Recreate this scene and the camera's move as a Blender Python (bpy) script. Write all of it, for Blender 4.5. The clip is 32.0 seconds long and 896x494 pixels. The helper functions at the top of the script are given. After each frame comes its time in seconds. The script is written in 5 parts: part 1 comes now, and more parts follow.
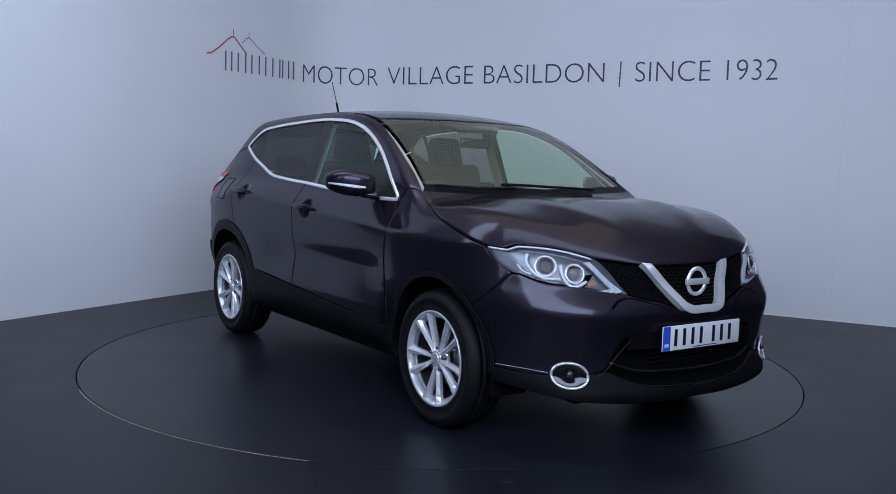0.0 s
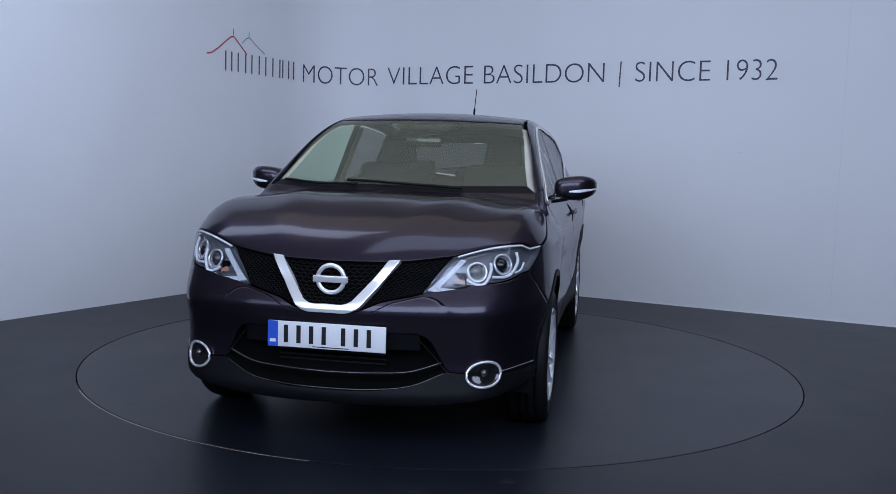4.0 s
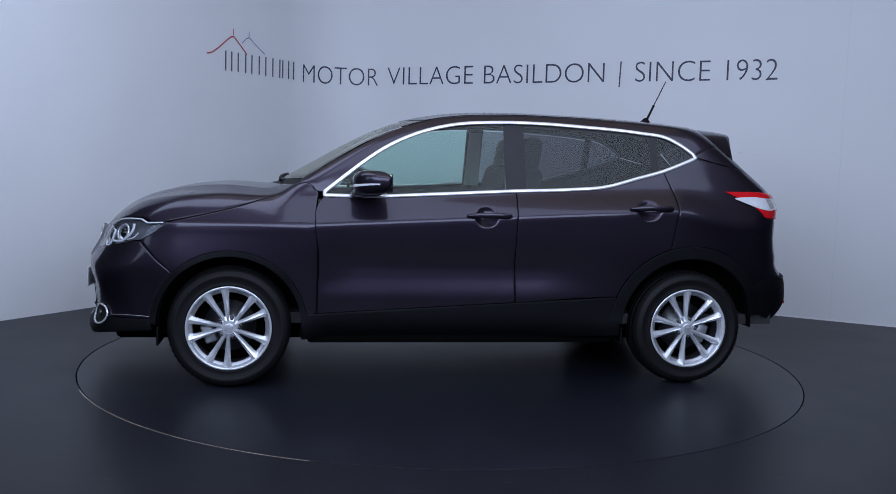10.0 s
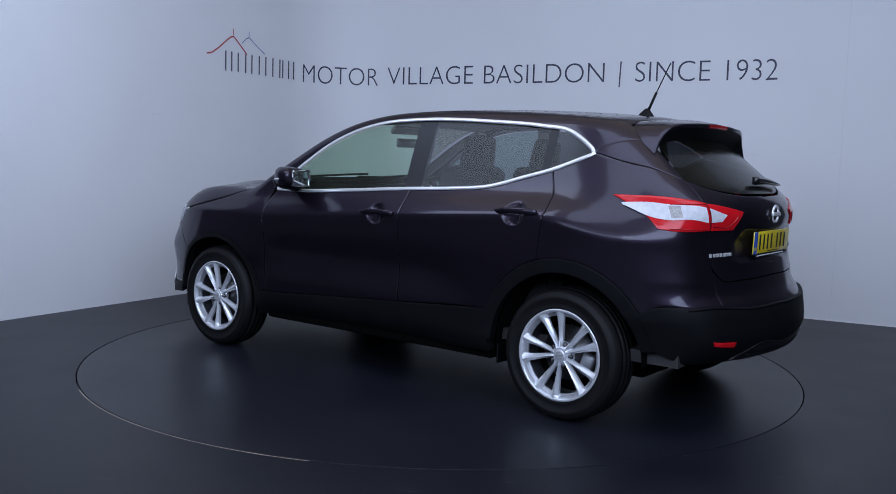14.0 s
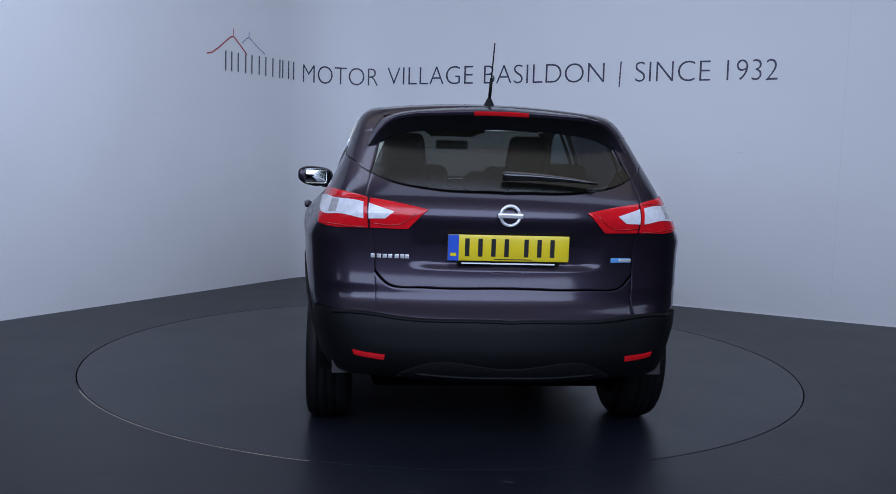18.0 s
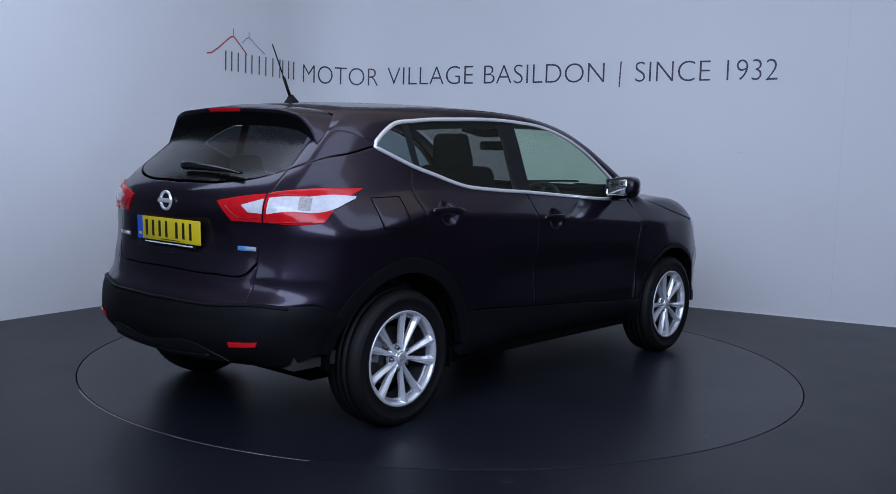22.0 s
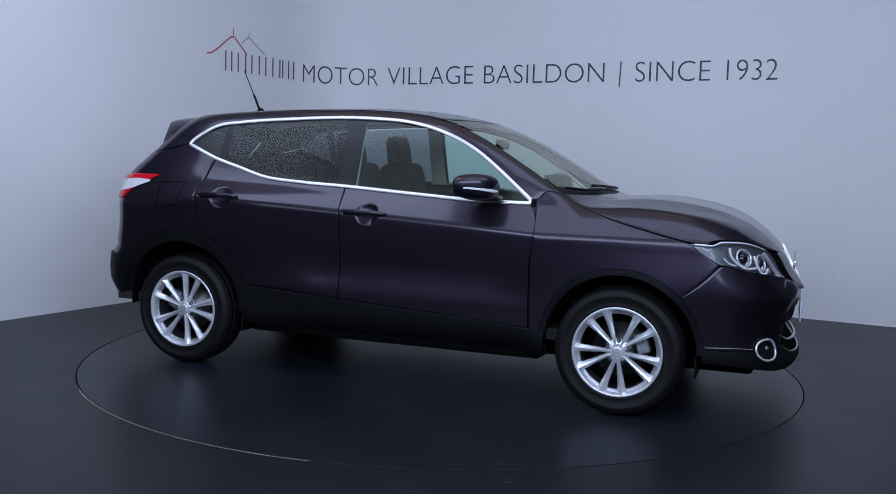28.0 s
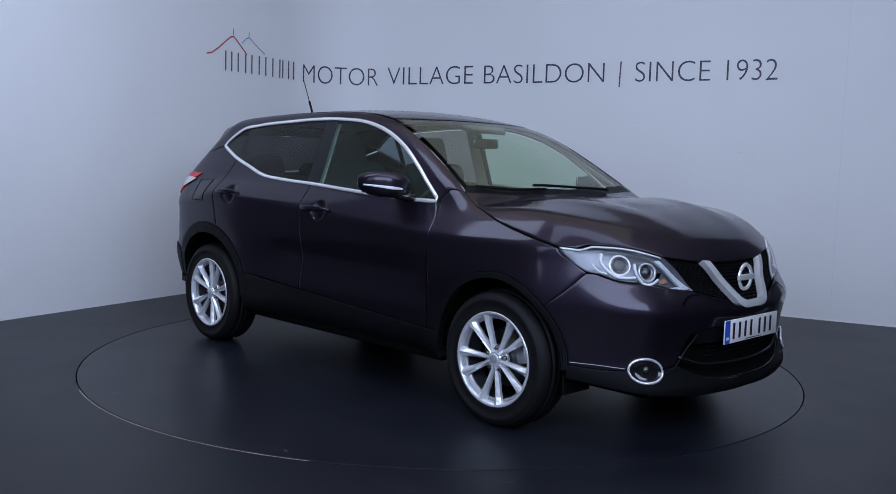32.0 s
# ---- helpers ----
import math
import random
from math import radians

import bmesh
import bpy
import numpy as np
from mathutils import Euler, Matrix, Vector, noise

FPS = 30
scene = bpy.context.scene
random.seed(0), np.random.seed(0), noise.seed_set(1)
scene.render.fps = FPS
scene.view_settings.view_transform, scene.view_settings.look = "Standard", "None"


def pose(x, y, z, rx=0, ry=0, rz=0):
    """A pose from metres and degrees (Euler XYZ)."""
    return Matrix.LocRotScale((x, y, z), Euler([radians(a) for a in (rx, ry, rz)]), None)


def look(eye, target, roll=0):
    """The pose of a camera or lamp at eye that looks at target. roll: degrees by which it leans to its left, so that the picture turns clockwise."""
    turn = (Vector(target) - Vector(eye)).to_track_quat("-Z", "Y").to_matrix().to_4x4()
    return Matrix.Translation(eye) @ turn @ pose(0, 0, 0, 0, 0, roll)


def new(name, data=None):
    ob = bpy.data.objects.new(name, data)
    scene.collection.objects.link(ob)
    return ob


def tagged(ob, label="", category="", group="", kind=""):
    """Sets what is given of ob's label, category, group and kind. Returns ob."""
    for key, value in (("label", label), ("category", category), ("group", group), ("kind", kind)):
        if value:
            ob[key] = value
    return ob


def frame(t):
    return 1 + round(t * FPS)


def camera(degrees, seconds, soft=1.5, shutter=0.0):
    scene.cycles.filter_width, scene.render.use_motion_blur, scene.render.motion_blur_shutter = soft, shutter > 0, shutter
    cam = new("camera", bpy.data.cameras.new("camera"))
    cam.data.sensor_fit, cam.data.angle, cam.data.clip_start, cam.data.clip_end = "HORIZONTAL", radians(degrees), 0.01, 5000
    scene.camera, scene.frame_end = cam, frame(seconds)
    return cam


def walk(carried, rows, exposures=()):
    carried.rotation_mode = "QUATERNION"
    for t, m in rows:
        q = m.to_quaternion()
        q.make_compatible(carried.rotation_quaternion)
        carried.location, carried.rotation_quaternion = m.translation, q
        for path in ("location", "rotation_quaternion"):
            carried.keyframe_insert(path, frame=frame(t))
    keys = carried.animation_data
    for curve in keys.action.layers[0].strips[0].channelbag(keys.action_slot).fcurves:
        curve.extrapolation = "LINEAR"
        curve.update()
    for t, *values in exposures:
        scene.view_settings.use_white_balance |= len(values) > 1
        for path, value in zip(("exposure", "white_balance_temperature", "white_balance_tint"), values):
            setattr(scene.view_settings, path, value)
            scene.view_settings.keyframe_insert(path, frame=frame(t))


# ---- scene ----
cam = camera(51.96, 32.0, soft=0.6)
EYE = Vector((0.0, -5.94, 1.283))
VIEW = look(EYE, EYE + Vector((0.00363, 0.99552, -0.0945)), 1.683)
walk(cam, [(0.0, VIEW), (32.0, VIEW)], exposures=[(0.0, 0.0, 6500, 10), (32.0, 0.0, 6500, 10)])

# world and lamps: a windowless photo bay lit by soft boxes behind the camera
world = bpy.data.worlds.new("world")
world.use_nodes = True
world.node_tree.nodes["Background"].inputs[0].default_value = (0.02, 0.022, 0.028, 1)
world.node_tree.nodes["Background"].inputs[1].default_value = 0.3
scene.world = world


def soft_box(name, eye, target, sx, sy, watts, colour):
    lamp = bpy.data.lights.new(name, "AREA")
    lamp.shape, lamp.size, lamp.size_y, lamp.energy, lamp.color = "RECTANGLE", sx, sy, watts, colour
    ob = new(name, lamp)
    ob.matrix_world = look(eye, target)
    return ob


COOL = (0.60, 0.715, 1.0)
soft_box("soft_box_light", (-1.95, -1.1, 3.0), (-0.8, 3.0, 0.3), 2.4, 1.2, 36, COOL)
soft_box("soft_box_light", (1.25, -2.0, 2.98), (1.4, 3.0, 0.5), 4.0, 1.3, 40, COOL)
soft_box("soft_box_light", (-4.7, -5.6, 2.35), (-0.5, 0.5, 0.8), 3.2, 2.2, 52, COOL)
soft_box("soft_box_light", (0.0, -5.6, 2.62), (0.0, 1.0, 0.6), 7.2, 1.9, 238, COOL)
soft_box("ceiling_light", (0.2, -0.6, 3.55), (0.2, -0.55, 0.0), 4.4, 2.2, 9, (1.0, 0.86, 0.66))


# ---- materials ----
def material(name, base, rough=0.5, metal=0.0, coat=0.0, spec=0.5, vary=0.15, scale=8.0, bump=0.0, bump_scale=60.0, fine=0.0, emit=0.0, transmission=0.0, alpha=1.0, coords="Object"):
    m = bpy.data.materials.new(name)
    m.use_nodes = True
    nt = m.node_tree
    b = nt.nodes["Principled BSDF"]
    b.inputs["Roughness"].default_value, b.inputs["Metallic"].default_value = rough, metal
    b.inputs["Coat Weight"].default_value, b.inputs["Coat Roughness"].default_value = coat, 0.09
    b.inputs["Specular IOR Level"].default_value, b.inputs["Transmission Weight"].default_value, b.inputs["Alpha"].default_value = spec, transmission, alpha
    b.inputs["Base Color"].default_value = (*base, 1)
    if emit:
        b.inputs["Emission Color"].default_value, b.inputs["Emission Strength"].default_value = (*base, 1), emit
    tc = nt.nodes.new("ShaderNodeTexCoord")
    if vary:
        n = nt.nodes.new("ShaderNodeTexNoise")
        n.inputs["Scale"].default_value, n.inputs["Detail"].default_value = scale, 6
        nt.links.new(tc.outputs[coords], n.inputs["Vector"])
        ramp = nt.nodes.new("ShaderNodeMapRange")
        ramp.inputs[1].default_value, ramp.inputs[2].default_value = 0.25, 0.75
        ramp.inputs[3].default_value, ramp.inputs[4].default_value = 1 - vary, 1 + vary
        nt.links.new(n.outputs[0], ramp.inputs[0])
        last = ramp.outputs[0]
        if fine:
            n2 = nt.nodes.new("ShaderNodeTexNoise")
            n2.inputs["Scale"].default_value, n2.inputs["Detail"].default_value = scale * 40, 3
            nt.links.new(tc.outputs[coords], n2.inputs["Vector"])
            r2 = nt.nodes.new("ShaderNodeMapRange")
            r2.inputs[1].default_value, r2.inputs[2].default_value = 0.3, 0.7
            r2.inputs[3].default_value, r2.inputs[4].default_value = 1 - fine, 1 + fine
            nt.links.new(n2.outputs[0], r2.inputs[0])
            mul = nt.nodes.new("ShaderNodeMath")
            mul.operation = "MULTIPLY"
            nt.links.new(last, mul.inputs[0])
            nt.links.new(r2.outputs[0], mul.inputs[1])
            last = mul.outputs[0]
        mix = nt.nodes.new("ShaderNodeVectorMath")
        mix.operation = "SCALE"
        mix.inputs[0].default_value = base
        nt.links.new(last, mix.inputs["Scale"])
        nt.links.new(mix.outputs[0], b.inputs["Base Color"])
        rr = nt.nodes.new("ShaderNodeMapRange")
        rr.inputs[3].default_value, rr.inputs[4].default_value = rough * (1 - vary * 0.6), min(1, rough * (1 + vary * 0.6))
        nt.links.new(n.outputs[0], rr.inputs[0])
        nt.links.new(rr.outputs[0], b.inputs["Roughness"])
    if bump:
        nb = nt.nodes.new("ShaderNodeTexNoise")
        nb.inputs["Scale"].default_value, nb.inputs["Detail"].default_value = bump_scale, 4
        nt.links.new(tc.outputs[coords], nb.inputs["Vector"])
        bp = nt.nodes.new("ShaderNodeBump")
        bp.inputs["Strength"].default_value, bp.inputs["Distance"].default_value = bump, 0.004
        nt.links.new(nb.outputs[0], bp.inputs["Height"])
        nt.links.new(bp.outputs[0], b.inputs["Normal"])
    return m


def glass(name, tint, rough=0.0, through_=0.9, dust=0.0, gloss=0.075):
    """Thin sheet glass: clear where seen straight, glossy at grazing angles. dust: share of a pale diffuse veil that
    stands in for hazy reflections.
    """
    m = bpy.data.materials.new(name)
    m.use_nodes = True
    nt = m.node_tree
    nt.nodes.remove(nt.nodes["Principled BSDF"])
    out = nt.nodes["Material Output"]
    tr = nt.nodes.new("ShaderNodeBsdfTransparent")
    tr.inputs[0].default_value = (*[c * through_ for c in tint], 1)
    gl = nt.nodes.new("ShaderNodeBsdfGlossy")
    gl.inputs["Roughness"].default_value = rough
    lw = nt.nodes.new("ShaderNodeLayerWeight")
    lw.inputs[0].default_value = 0.5
    pw = nt.nodes.new("ShaderNodeMath")
    pw.operation = "POWER"
    pw.inputs[1].default_value = 5.0
    ad = nt.nodes.new("ShaderNodeMath")
    ad.operation = "MULTIPLY_ADD"
    ad.inputs[1].default_value, ad.inputs[2].default_value = 0.85, gloss
    mix = nt.nodes.new("ShaderNodeMixShader")
    nt.links.new(lw.outputs["Facing"], pw.inputs[0])
    nt.links.new(pw.outputs[0], ad.inputs[0])
    nt.links.new(ad.outputs[0], mix.inputs[0])
    nt.links.new(tr.outputs[0], mix.inputs[1])
    nt.links.new(gl.outputs[0], mix.inputs[2])
    last = mix
    if dust:
        haze = nt.nodes.new("ShaderNodeBsdfDiffuse")
        haze.inputs[0].default_value = (0.62, 0.66, 0.48, 1)
        last = nt.nodes.new("ShaderNodeMixShader")
        last.inputs[0].default_value = dust
        nt.links.new(mix.outputs[0], last.inputs[1])
        nt.links.new(haze.outputs[0], last.inputs[2])
    nt.links.new(last.outputs[0], out.inputs[0])
    return m


WALL = material("wall_paint", (0.78, 0.79, 0.80), 0.6, vary=0.03, scale=0.9, bump=0.05, bump_scale=140)
CEIL = material("ceiling_paint", (0.80, 0.70, 0.57), 0.8, vary=0.04, scale=1.2)
MIRROR = material("mirror_glass", (0.45, 0.48, 0.48), 0.03, metal=1.0, vary=0)
DARKWALL = material("dark_wall_paint", (0.06, 0.06, 0.065), 0.8, vary=0.1, scale=1.0)
FLOOR = material("rubber_floor", (0.0078, 0.0095, 0.0150), 0.42, spec=0.38, vary=0.22, scale=2.2, fine=0.25, bump=0.12, bump_scale=220)
DISC = material("turntable_top", (0.0098, 0.0114, 0.0172), 0.36, spec=0.38, vary=0.28, scale=1.7, fine=0.2, bump=0.06, bump_scale=160)
SEAM = material("worn_brass_edge", (0.36, 0.30, 0.25), 0.4, metal=0.3, vary=0.45, scale=7)
def scuffed(m, amount):
    """Pale scuffs: thin broken streaks and specks over a dark floor."""
    nt = m.node_tree
    b = nt.nodes["Principled BSDF"]
    link = b.inputs["Base Color"].links[0]
    tc = nt.nodes.new("ShaderNodeTexCoord")
    total = None
    for scale, cut, stretch in ((5.0, 0.665, (1.0, 4.0, 1.0)), (9.0, 0.69, (3.0, 1.0, 1.0)), (38.0, 0.72, (1.0, 1.0, 1.0))):
        mp = nt.nodes.new("ShaderNodeMapping")
        mp.inputs["Scale"].default_value = stretch
        mp.inputs["Rotation"].default_value = (0, 0, scale)
        n = nt.nodes.new("ShaderNodeTexNoise")
        n.inputs["Scale"].default_value, n.inputs["Detail"].default_value, n.inputs["Roughness"].default_value = scale, 5, 0.62
        r = nt.nodes.new("ShaderNodeMapRange")
        r.inputs[1].default_value, r.inputs[2].default_value, r.inputs[3].default_value, r.inputs[4].default_value = cut, cut + 0.05, 0, amount
        nt.links.new(tc.outputs["Object"], mp.inputs[0])
        nt.links.new(mp.outputs[0], n.inputs["Vector"])
        nt.links.new(n.outputs[0], r.inputs[0])
        if total is None:
            total = r.outputs[0]
        else:
            a = nt.nodes.new("ShaderNodeMath")
            nt.links.new(total, a.inputs[0])
            nt.links.new(r.outputs[0], a.inputs[1])
            total = a.outputs[0]
    add = nt.nodes.new("ShaderNodeVectorMath")
    nt.links.new(link.from_socket, add.inputs[0])
    nt.links.new(total, add.inputs[1])
    nt.links.new(add.outputs[0], b.inputs["Base Color"])


scuffed(FLOOR, 0.05)
scuffed(DISC, 0.034)
GAP = material("dark_gap", (0.003, 0.003, 0.003), 0.95, spec=0.05, vary=0)
JOINT = material("wall_joint", (0.69, 0.70, 0.71), 0.7, vary=0.05)
LETTER = material("navy_vinyl_letter", (0.035, 0.04, 0.075), 0.5, vary=0.08)
RED = material("red_vinyl", (0.42, 0.05, 0.06), 0.5, vary=0.08)
BLUE = material("blue_vinyl", (0.10, 0.17, 0.36), 0.5, vary=0.08)
PAINT = material("dark_plum_metallic_paint", (0.0290, 0.0230, 0.0360), 0.38, metal=0.85, spec=0.2, coat=0.9, vary=0.06, scale=3.0, fine=0.08)
PAINT.node_tree.nodes["Principled BSDF"].inputs["Coat Roughness"].default_value = 0.105
PAINT.node_tree.nodes["Principled BSDF"].inputs["Coat IOR"].default_value = 1.42
PAINT.node_tree.nodes["Principled BSDF"].inputs["Specular Tint"].default_value = (0.36, 0.32, 0.42, 1)
BLACKP = material("black_textured_plastic", (0.0042, 0.0045, 0.0056), 0.5, spec=0.14, vary=0.15, scale=9, bump=0.2, bump_scale=700)
GLOSSB = material("gloss_black_plastic", (0.008, 0.008, 0.009), 0.08, coat=0.6, vary=0.1)
CHROME = material("chrome_trim", (0.88, 0.89, 0.90), 0.16, metal=0.55, vary=0.05, scale=20)
ALLOY = material("silver_alloy", (0.74, 0.76, 0.79), 0.24, metal=0.5, coat=0.4, vary=0.08, scale=14)
ALLOYD = material("dull_alloy", (0.42, 0.43, 0.45), 0.42, metal=0.7, vary=0.2, scale=18)
RUBBER = material("tyre_rubber", (0.0045, 0.0045, 0.005), 0.6, spec=0.25, vary=0.2, scale=12, bump=0.15, bump_scale=300)
# the rim's silver made darker: the barrel's shade is put into its colour
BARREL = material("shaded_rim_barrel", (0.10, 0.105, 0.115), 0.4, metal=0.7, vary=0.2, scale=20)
STEEL = material("brake_steel", (0.15, 0.15, 0.155), 0.4, metal=1.0, vary=0.25, scale=25)
CLOTH = material("charcoal_seat_cloth", (0.020, 0.021, 0.024), 0.9, vary=0.2, scale=30)
TRIM = material("dark_cabin_trim", (0.030, 0.029, 0.029), 0.65, vary=0.15, scale=16)
PALE = material("pale_headlining", (0.45, 0.43, 0.39), 0.9, vary=0.06, scale=10)
GLASS = glass("tinted_window_glass", (0.70, 0.91, 0.85), 0.24, 0.95, 0.02, gloss=0.035)
SCREEN = glass("windscreen_glass", (0.86, 0.92, 0.75), 0.2, 0.95, 0.075, gloss=0.05)
PRIVACY = glass("privacy_glass", (0.27, 0.28, 0.31), 0.24, 1.0, 0.012, gloss=0.035)
REARGLASS = glass("dark_rear_glass", (0.12, 0.125, 0.14), 0.2, 1.0, 0.006, gloss=0.04)
SATIN = material("satin_black_trim", (0.009, 0.0092, 0.011), 0.35, spec=0.3, vary=0.1, scale=12)
LENS = glass("clear_lamp_lens", (0.95, 0.96, 0.98), gloss=0.03)
REDLENS = material("red_lamp_lens", (0.60, 0.008, 0.014), 0.16, spec=0.3, coat=0.25, vary=0.1, scale=40)
WHITELENS = material("white_lamp_lens", (0.66, 0.67, 0.70), 0.15, coat=0.5, vary=0.1, scale=50)
PLATEW = material("white_plate", (0.78, 0.79, 0.80), 0.3, coat=0.5, vary=0.04)
PLATEY = material("yellow_plate", (0.75, 0.58, 0.02), 0.3, coat=0.5, vary=0.04)
PLATEB = material("blue_plate_band", (0.03, 0.10, 0.55), 0.3, coat=0.5, vary=0.04)
INK = material("black_plate_ink", (0.012, 0.012, 0.012), 0.4, vary=0)


# ---- mesh helpers ----
def part(name, bm, mat, parent=None, label="", smooth=True, kind=""):
    """One mesh object from a bmesh or from (verts, faces), under a thing or a part."""
    me = bpy.data.meshes.new(name)
    if isinstance(bm, bmesh.types.BMesh):
        bmesh.ops.recalc_face_normals(bm, faces=bm.faces)
        bm.to_mesh(me)
        bm.free()
    else:
        me.from_pydata([tuple(v) for v in bm[0]], [], bm[1])
    for m in mat if isinstance(mat, (list, tuple)) else [mat]:
        me.materials.append(m)
    if smooth:
        me.shade_smooth()
    me.update()
    ob = new(name, me)
    ob.parent = parent
    return tagged(ob, label, kind=kind)


def box(x0, x1, y0, y1, z0, z1, bevel=0.0, seg=2):
    bm = bmesh.new()
    bmesh.ops.create_cube(bm, size=1)
    for v in bm.verts:
        v.co = ((x0 + x1) / 2 + v.co.x * (x1 - x0), (y0 + y1) / 2 + v.co.y * (y1 - y0), (z0 + z1) / 2 + v.co.z * (z1 - z0))
    if bevel:
        bmesh.ops.bevel(bm, geom=bm.edges[:], offset=bevel, segments=seg, affect="EDGES", profile=0.5)
    return bm


def moved(bm, m):
    bmesh.ops.transform(bm, matrix=m, verts=bm.verts)
    return bm


def joined(*bms):
    """Several bmeshes as one."""
    out = bmesh.new()
    for b in bms:
        me = bpy.data.meshes.new("tmp")
        b.to_mesh(me)
        b.free()
        out.from_mesh(me)
        bpy.data.meshes.remove(me)
    return out


def lathe(profile, seg=64, closed=False):
    """A profile of (radius, height) turned about the local z axis."""
    vs, fs = [], []
    n = len(profile)
    for i in range(seg):
        a = 2 * math.pi * i / seg
        vs += [(r * math.cos(a), r * math.sin(a), h) for r, h in profile]
    for i in range(seg):
        for j in range(n if closed else n - 1):
            a, b = i * n + j, i * n + (j + 1) % n
            c, d = ((i + 1) % seg) * n + (j + 1) % n, ((i + 1) % seg) * n + j
            fs.append((a, d, c, b))
    return vs, fs


def to_bm(vf):
    bm = bmesh.new()
    vs = [bm.verts.new(v) for v in vf[0]]
    for f in vf[1]:
        try:
            bm.faces.new([vs[i] for i in f])
        except ValueError:
            pass
    return bm


def tube(points, radius, seg=8, flat=1.0, closed=False, normals=None):
    """A round or flattened bar along a line of points; flat squeezes it along its normals."""
    pts = [Vector(p) for p in points]
    n = len(pts)
    vs, fs = [], []
    for i, p in enumerate(pts):
        a, b = pts[(i - 1) % n if closed else max(i - 1, 0)], pts[(i + 1) % n if closed else min(i + 1, n - 1)]
        t = (b - a).normalized()
        up = Vector(normals[i]) if normals is not None else Vector((0, 0, 1))
        if abs(t.dot(up)) > 0.95:
            up = Vector((0, 1, 0))
        side = t.cross(up).normalized()
        up = side.cross(t).normalized()
        for k in range(seg):
            w = 2 * math.pi * k / seg
            vs.append(p + side * (radius * math.cos(w)) + up * (radius * flat * math.sin(w)))
    for i in range(n if closed else n - 1):
        for k in range(seg):
            j = (i + 1) % n
            fs.append((i * seg + k, i * seg + (k + 1) % seg, j * seg + (k + 1) % seg, j * seg + k))
    if not closed:
        fs += [tuple(range(seg))[::-1], tuple((n - 1) * seg + k for k in range(seg))]
    return vs, fs


def spline(keys, soft=0.0):
    """A smooth function through (position, value) keys."""
    k = np.array(sorted(keys), float)
    xs = np.linspace(k[0, 0], k[-1, 0], 1200)
    h, d = np.diff(k[:, 0]), np.diff(k[:, 1]) / np.diff(k[:, 0])
    m = np.empty(len(k))
    m[0], m[-1] = d[0], d[-1]
    m[1:-1] = (d[:-1] * h[1:] + d[1:] * h[:-1]) / (h[1:] + h[:-1])
    i = np.clip(np.searchsorted(k[:, 0], xs) - 1, 0, len(k) - 2)
    t = (xs - k[i, 0]) / h[i]
    ys = (2 * t**3 - 3 * t**2 + 1) * k[i, 1] + (t**3 - 2 * t**2 + t) * h[i] * m[i] + (3 * t**2 - 2 * t**3) * k[i + 1, 1] + (t**3 - t**2) * h[i] * m[i + 1]
    if soft:
        w = max(1, int(soft / (xs[1] - xs[0])))
        ker = np.hanning(2 * w + 3)
        pad = np.concatenate([2 * ys[0] - ys[w + 1:0:-1], ys, 2 * ys[-1] - ys[-2:-w - 3:-1]])
        ys = np.convolve(pad, ker / ker.sum(), "valid")
    return lambda q: np.interp(q, xs, ys) + np.where(np.asarray(q) < xs[0], (np.asarray(q) - xs[0]) * (ys[1] - ys[0]) / (xs[1] - xs[0]), 0) + np.where(np.asarray(q) > xs[-1], (np.asarray(q) - xs[-1]) * (ys[-1] - ys[-2]) / (xs[1] - xs[0]), 0)


# ---- room ----
CORNER, ROUND = Vector((-1.24, 4.247)), 0.85
LEFT, RIGHT = Vector((-0.504, -0.8637)), Vector((0.887, -0.4617))
HALF_TURN = LEFT.angle(RIGHT) / 2
TANGENT = ROUND / math.tan(HALF_TURN)
ARC_LEN = ROUND * (math.pi - 2 * HALF_TURN)


def wall_at(s):
    """Place and inward normal on the coved wall, s metres along it from the middle of the corner (to the right positive)."""
    if abs(s) <= ARC_LEN / 2:
        centre = CORNER + (LEFT + RIGHT).normalized() * (ROUND / math.sin(HALF_TURN))
        mid = (CORNER - centre).normalized()
        a = -s / ROUND
        d = Vector((mid.x * math.cos(a) - mid.y * math.sin(a), mid.x * math.sin(a) + mid.y * math.cos(a)))
        return centre + d * ROUND, -d
    d = RIGHT if s > 0 else LEFT
    n = Vector((-d.y, d.x)) if s < 0 else Vector((d.y, -d.x))
    return CORNER + d * (abs(s) - ARC_LEN / 2 + TANGENT), n


def wall_s(u):
    """Arc position of a place u metres from the virtual corner along the left (negative) or right wall."""
    return math.copysign(abs(u) - TANGENT + ARC_LEN / 2, u)


def wall_sheet(s0, s1, z0, z1, steps, lift, thick):
    """A strip of the wall: its face first, then back and edges on verts of their own."""
    vs, fs = [], []
    for off in (lift, lift - thick, lift, lift - thick):
        for i in range(steps + 1):
            p, n = wall_at(s0 + (s1 - s0) * i / steps)
            q = p + n * off
            vs += [(q.x, q.y, z0), (q.x, q.y, z1)]
    m = 2 * (steps + 1)
    for i in range(steps):
        a = 2 * i
        fs += [(a, a + 2, a + 3, a + 1), (m + a, m + a + 1, m + a + 3, m + a + 2)]
        c, d = 2 * m + a, 3 * m + a
        fs += [(c, d, d + 2, c + 2), (c + 1, c + 3, d + 3, d + 1)]
    c, d = 2 * m, 3 * m
    fs += [(c, c + 1, d + 1, d), (c + m - 2, d + m - 2, d + m - 1, c + m - 1)]
    return vs, fs


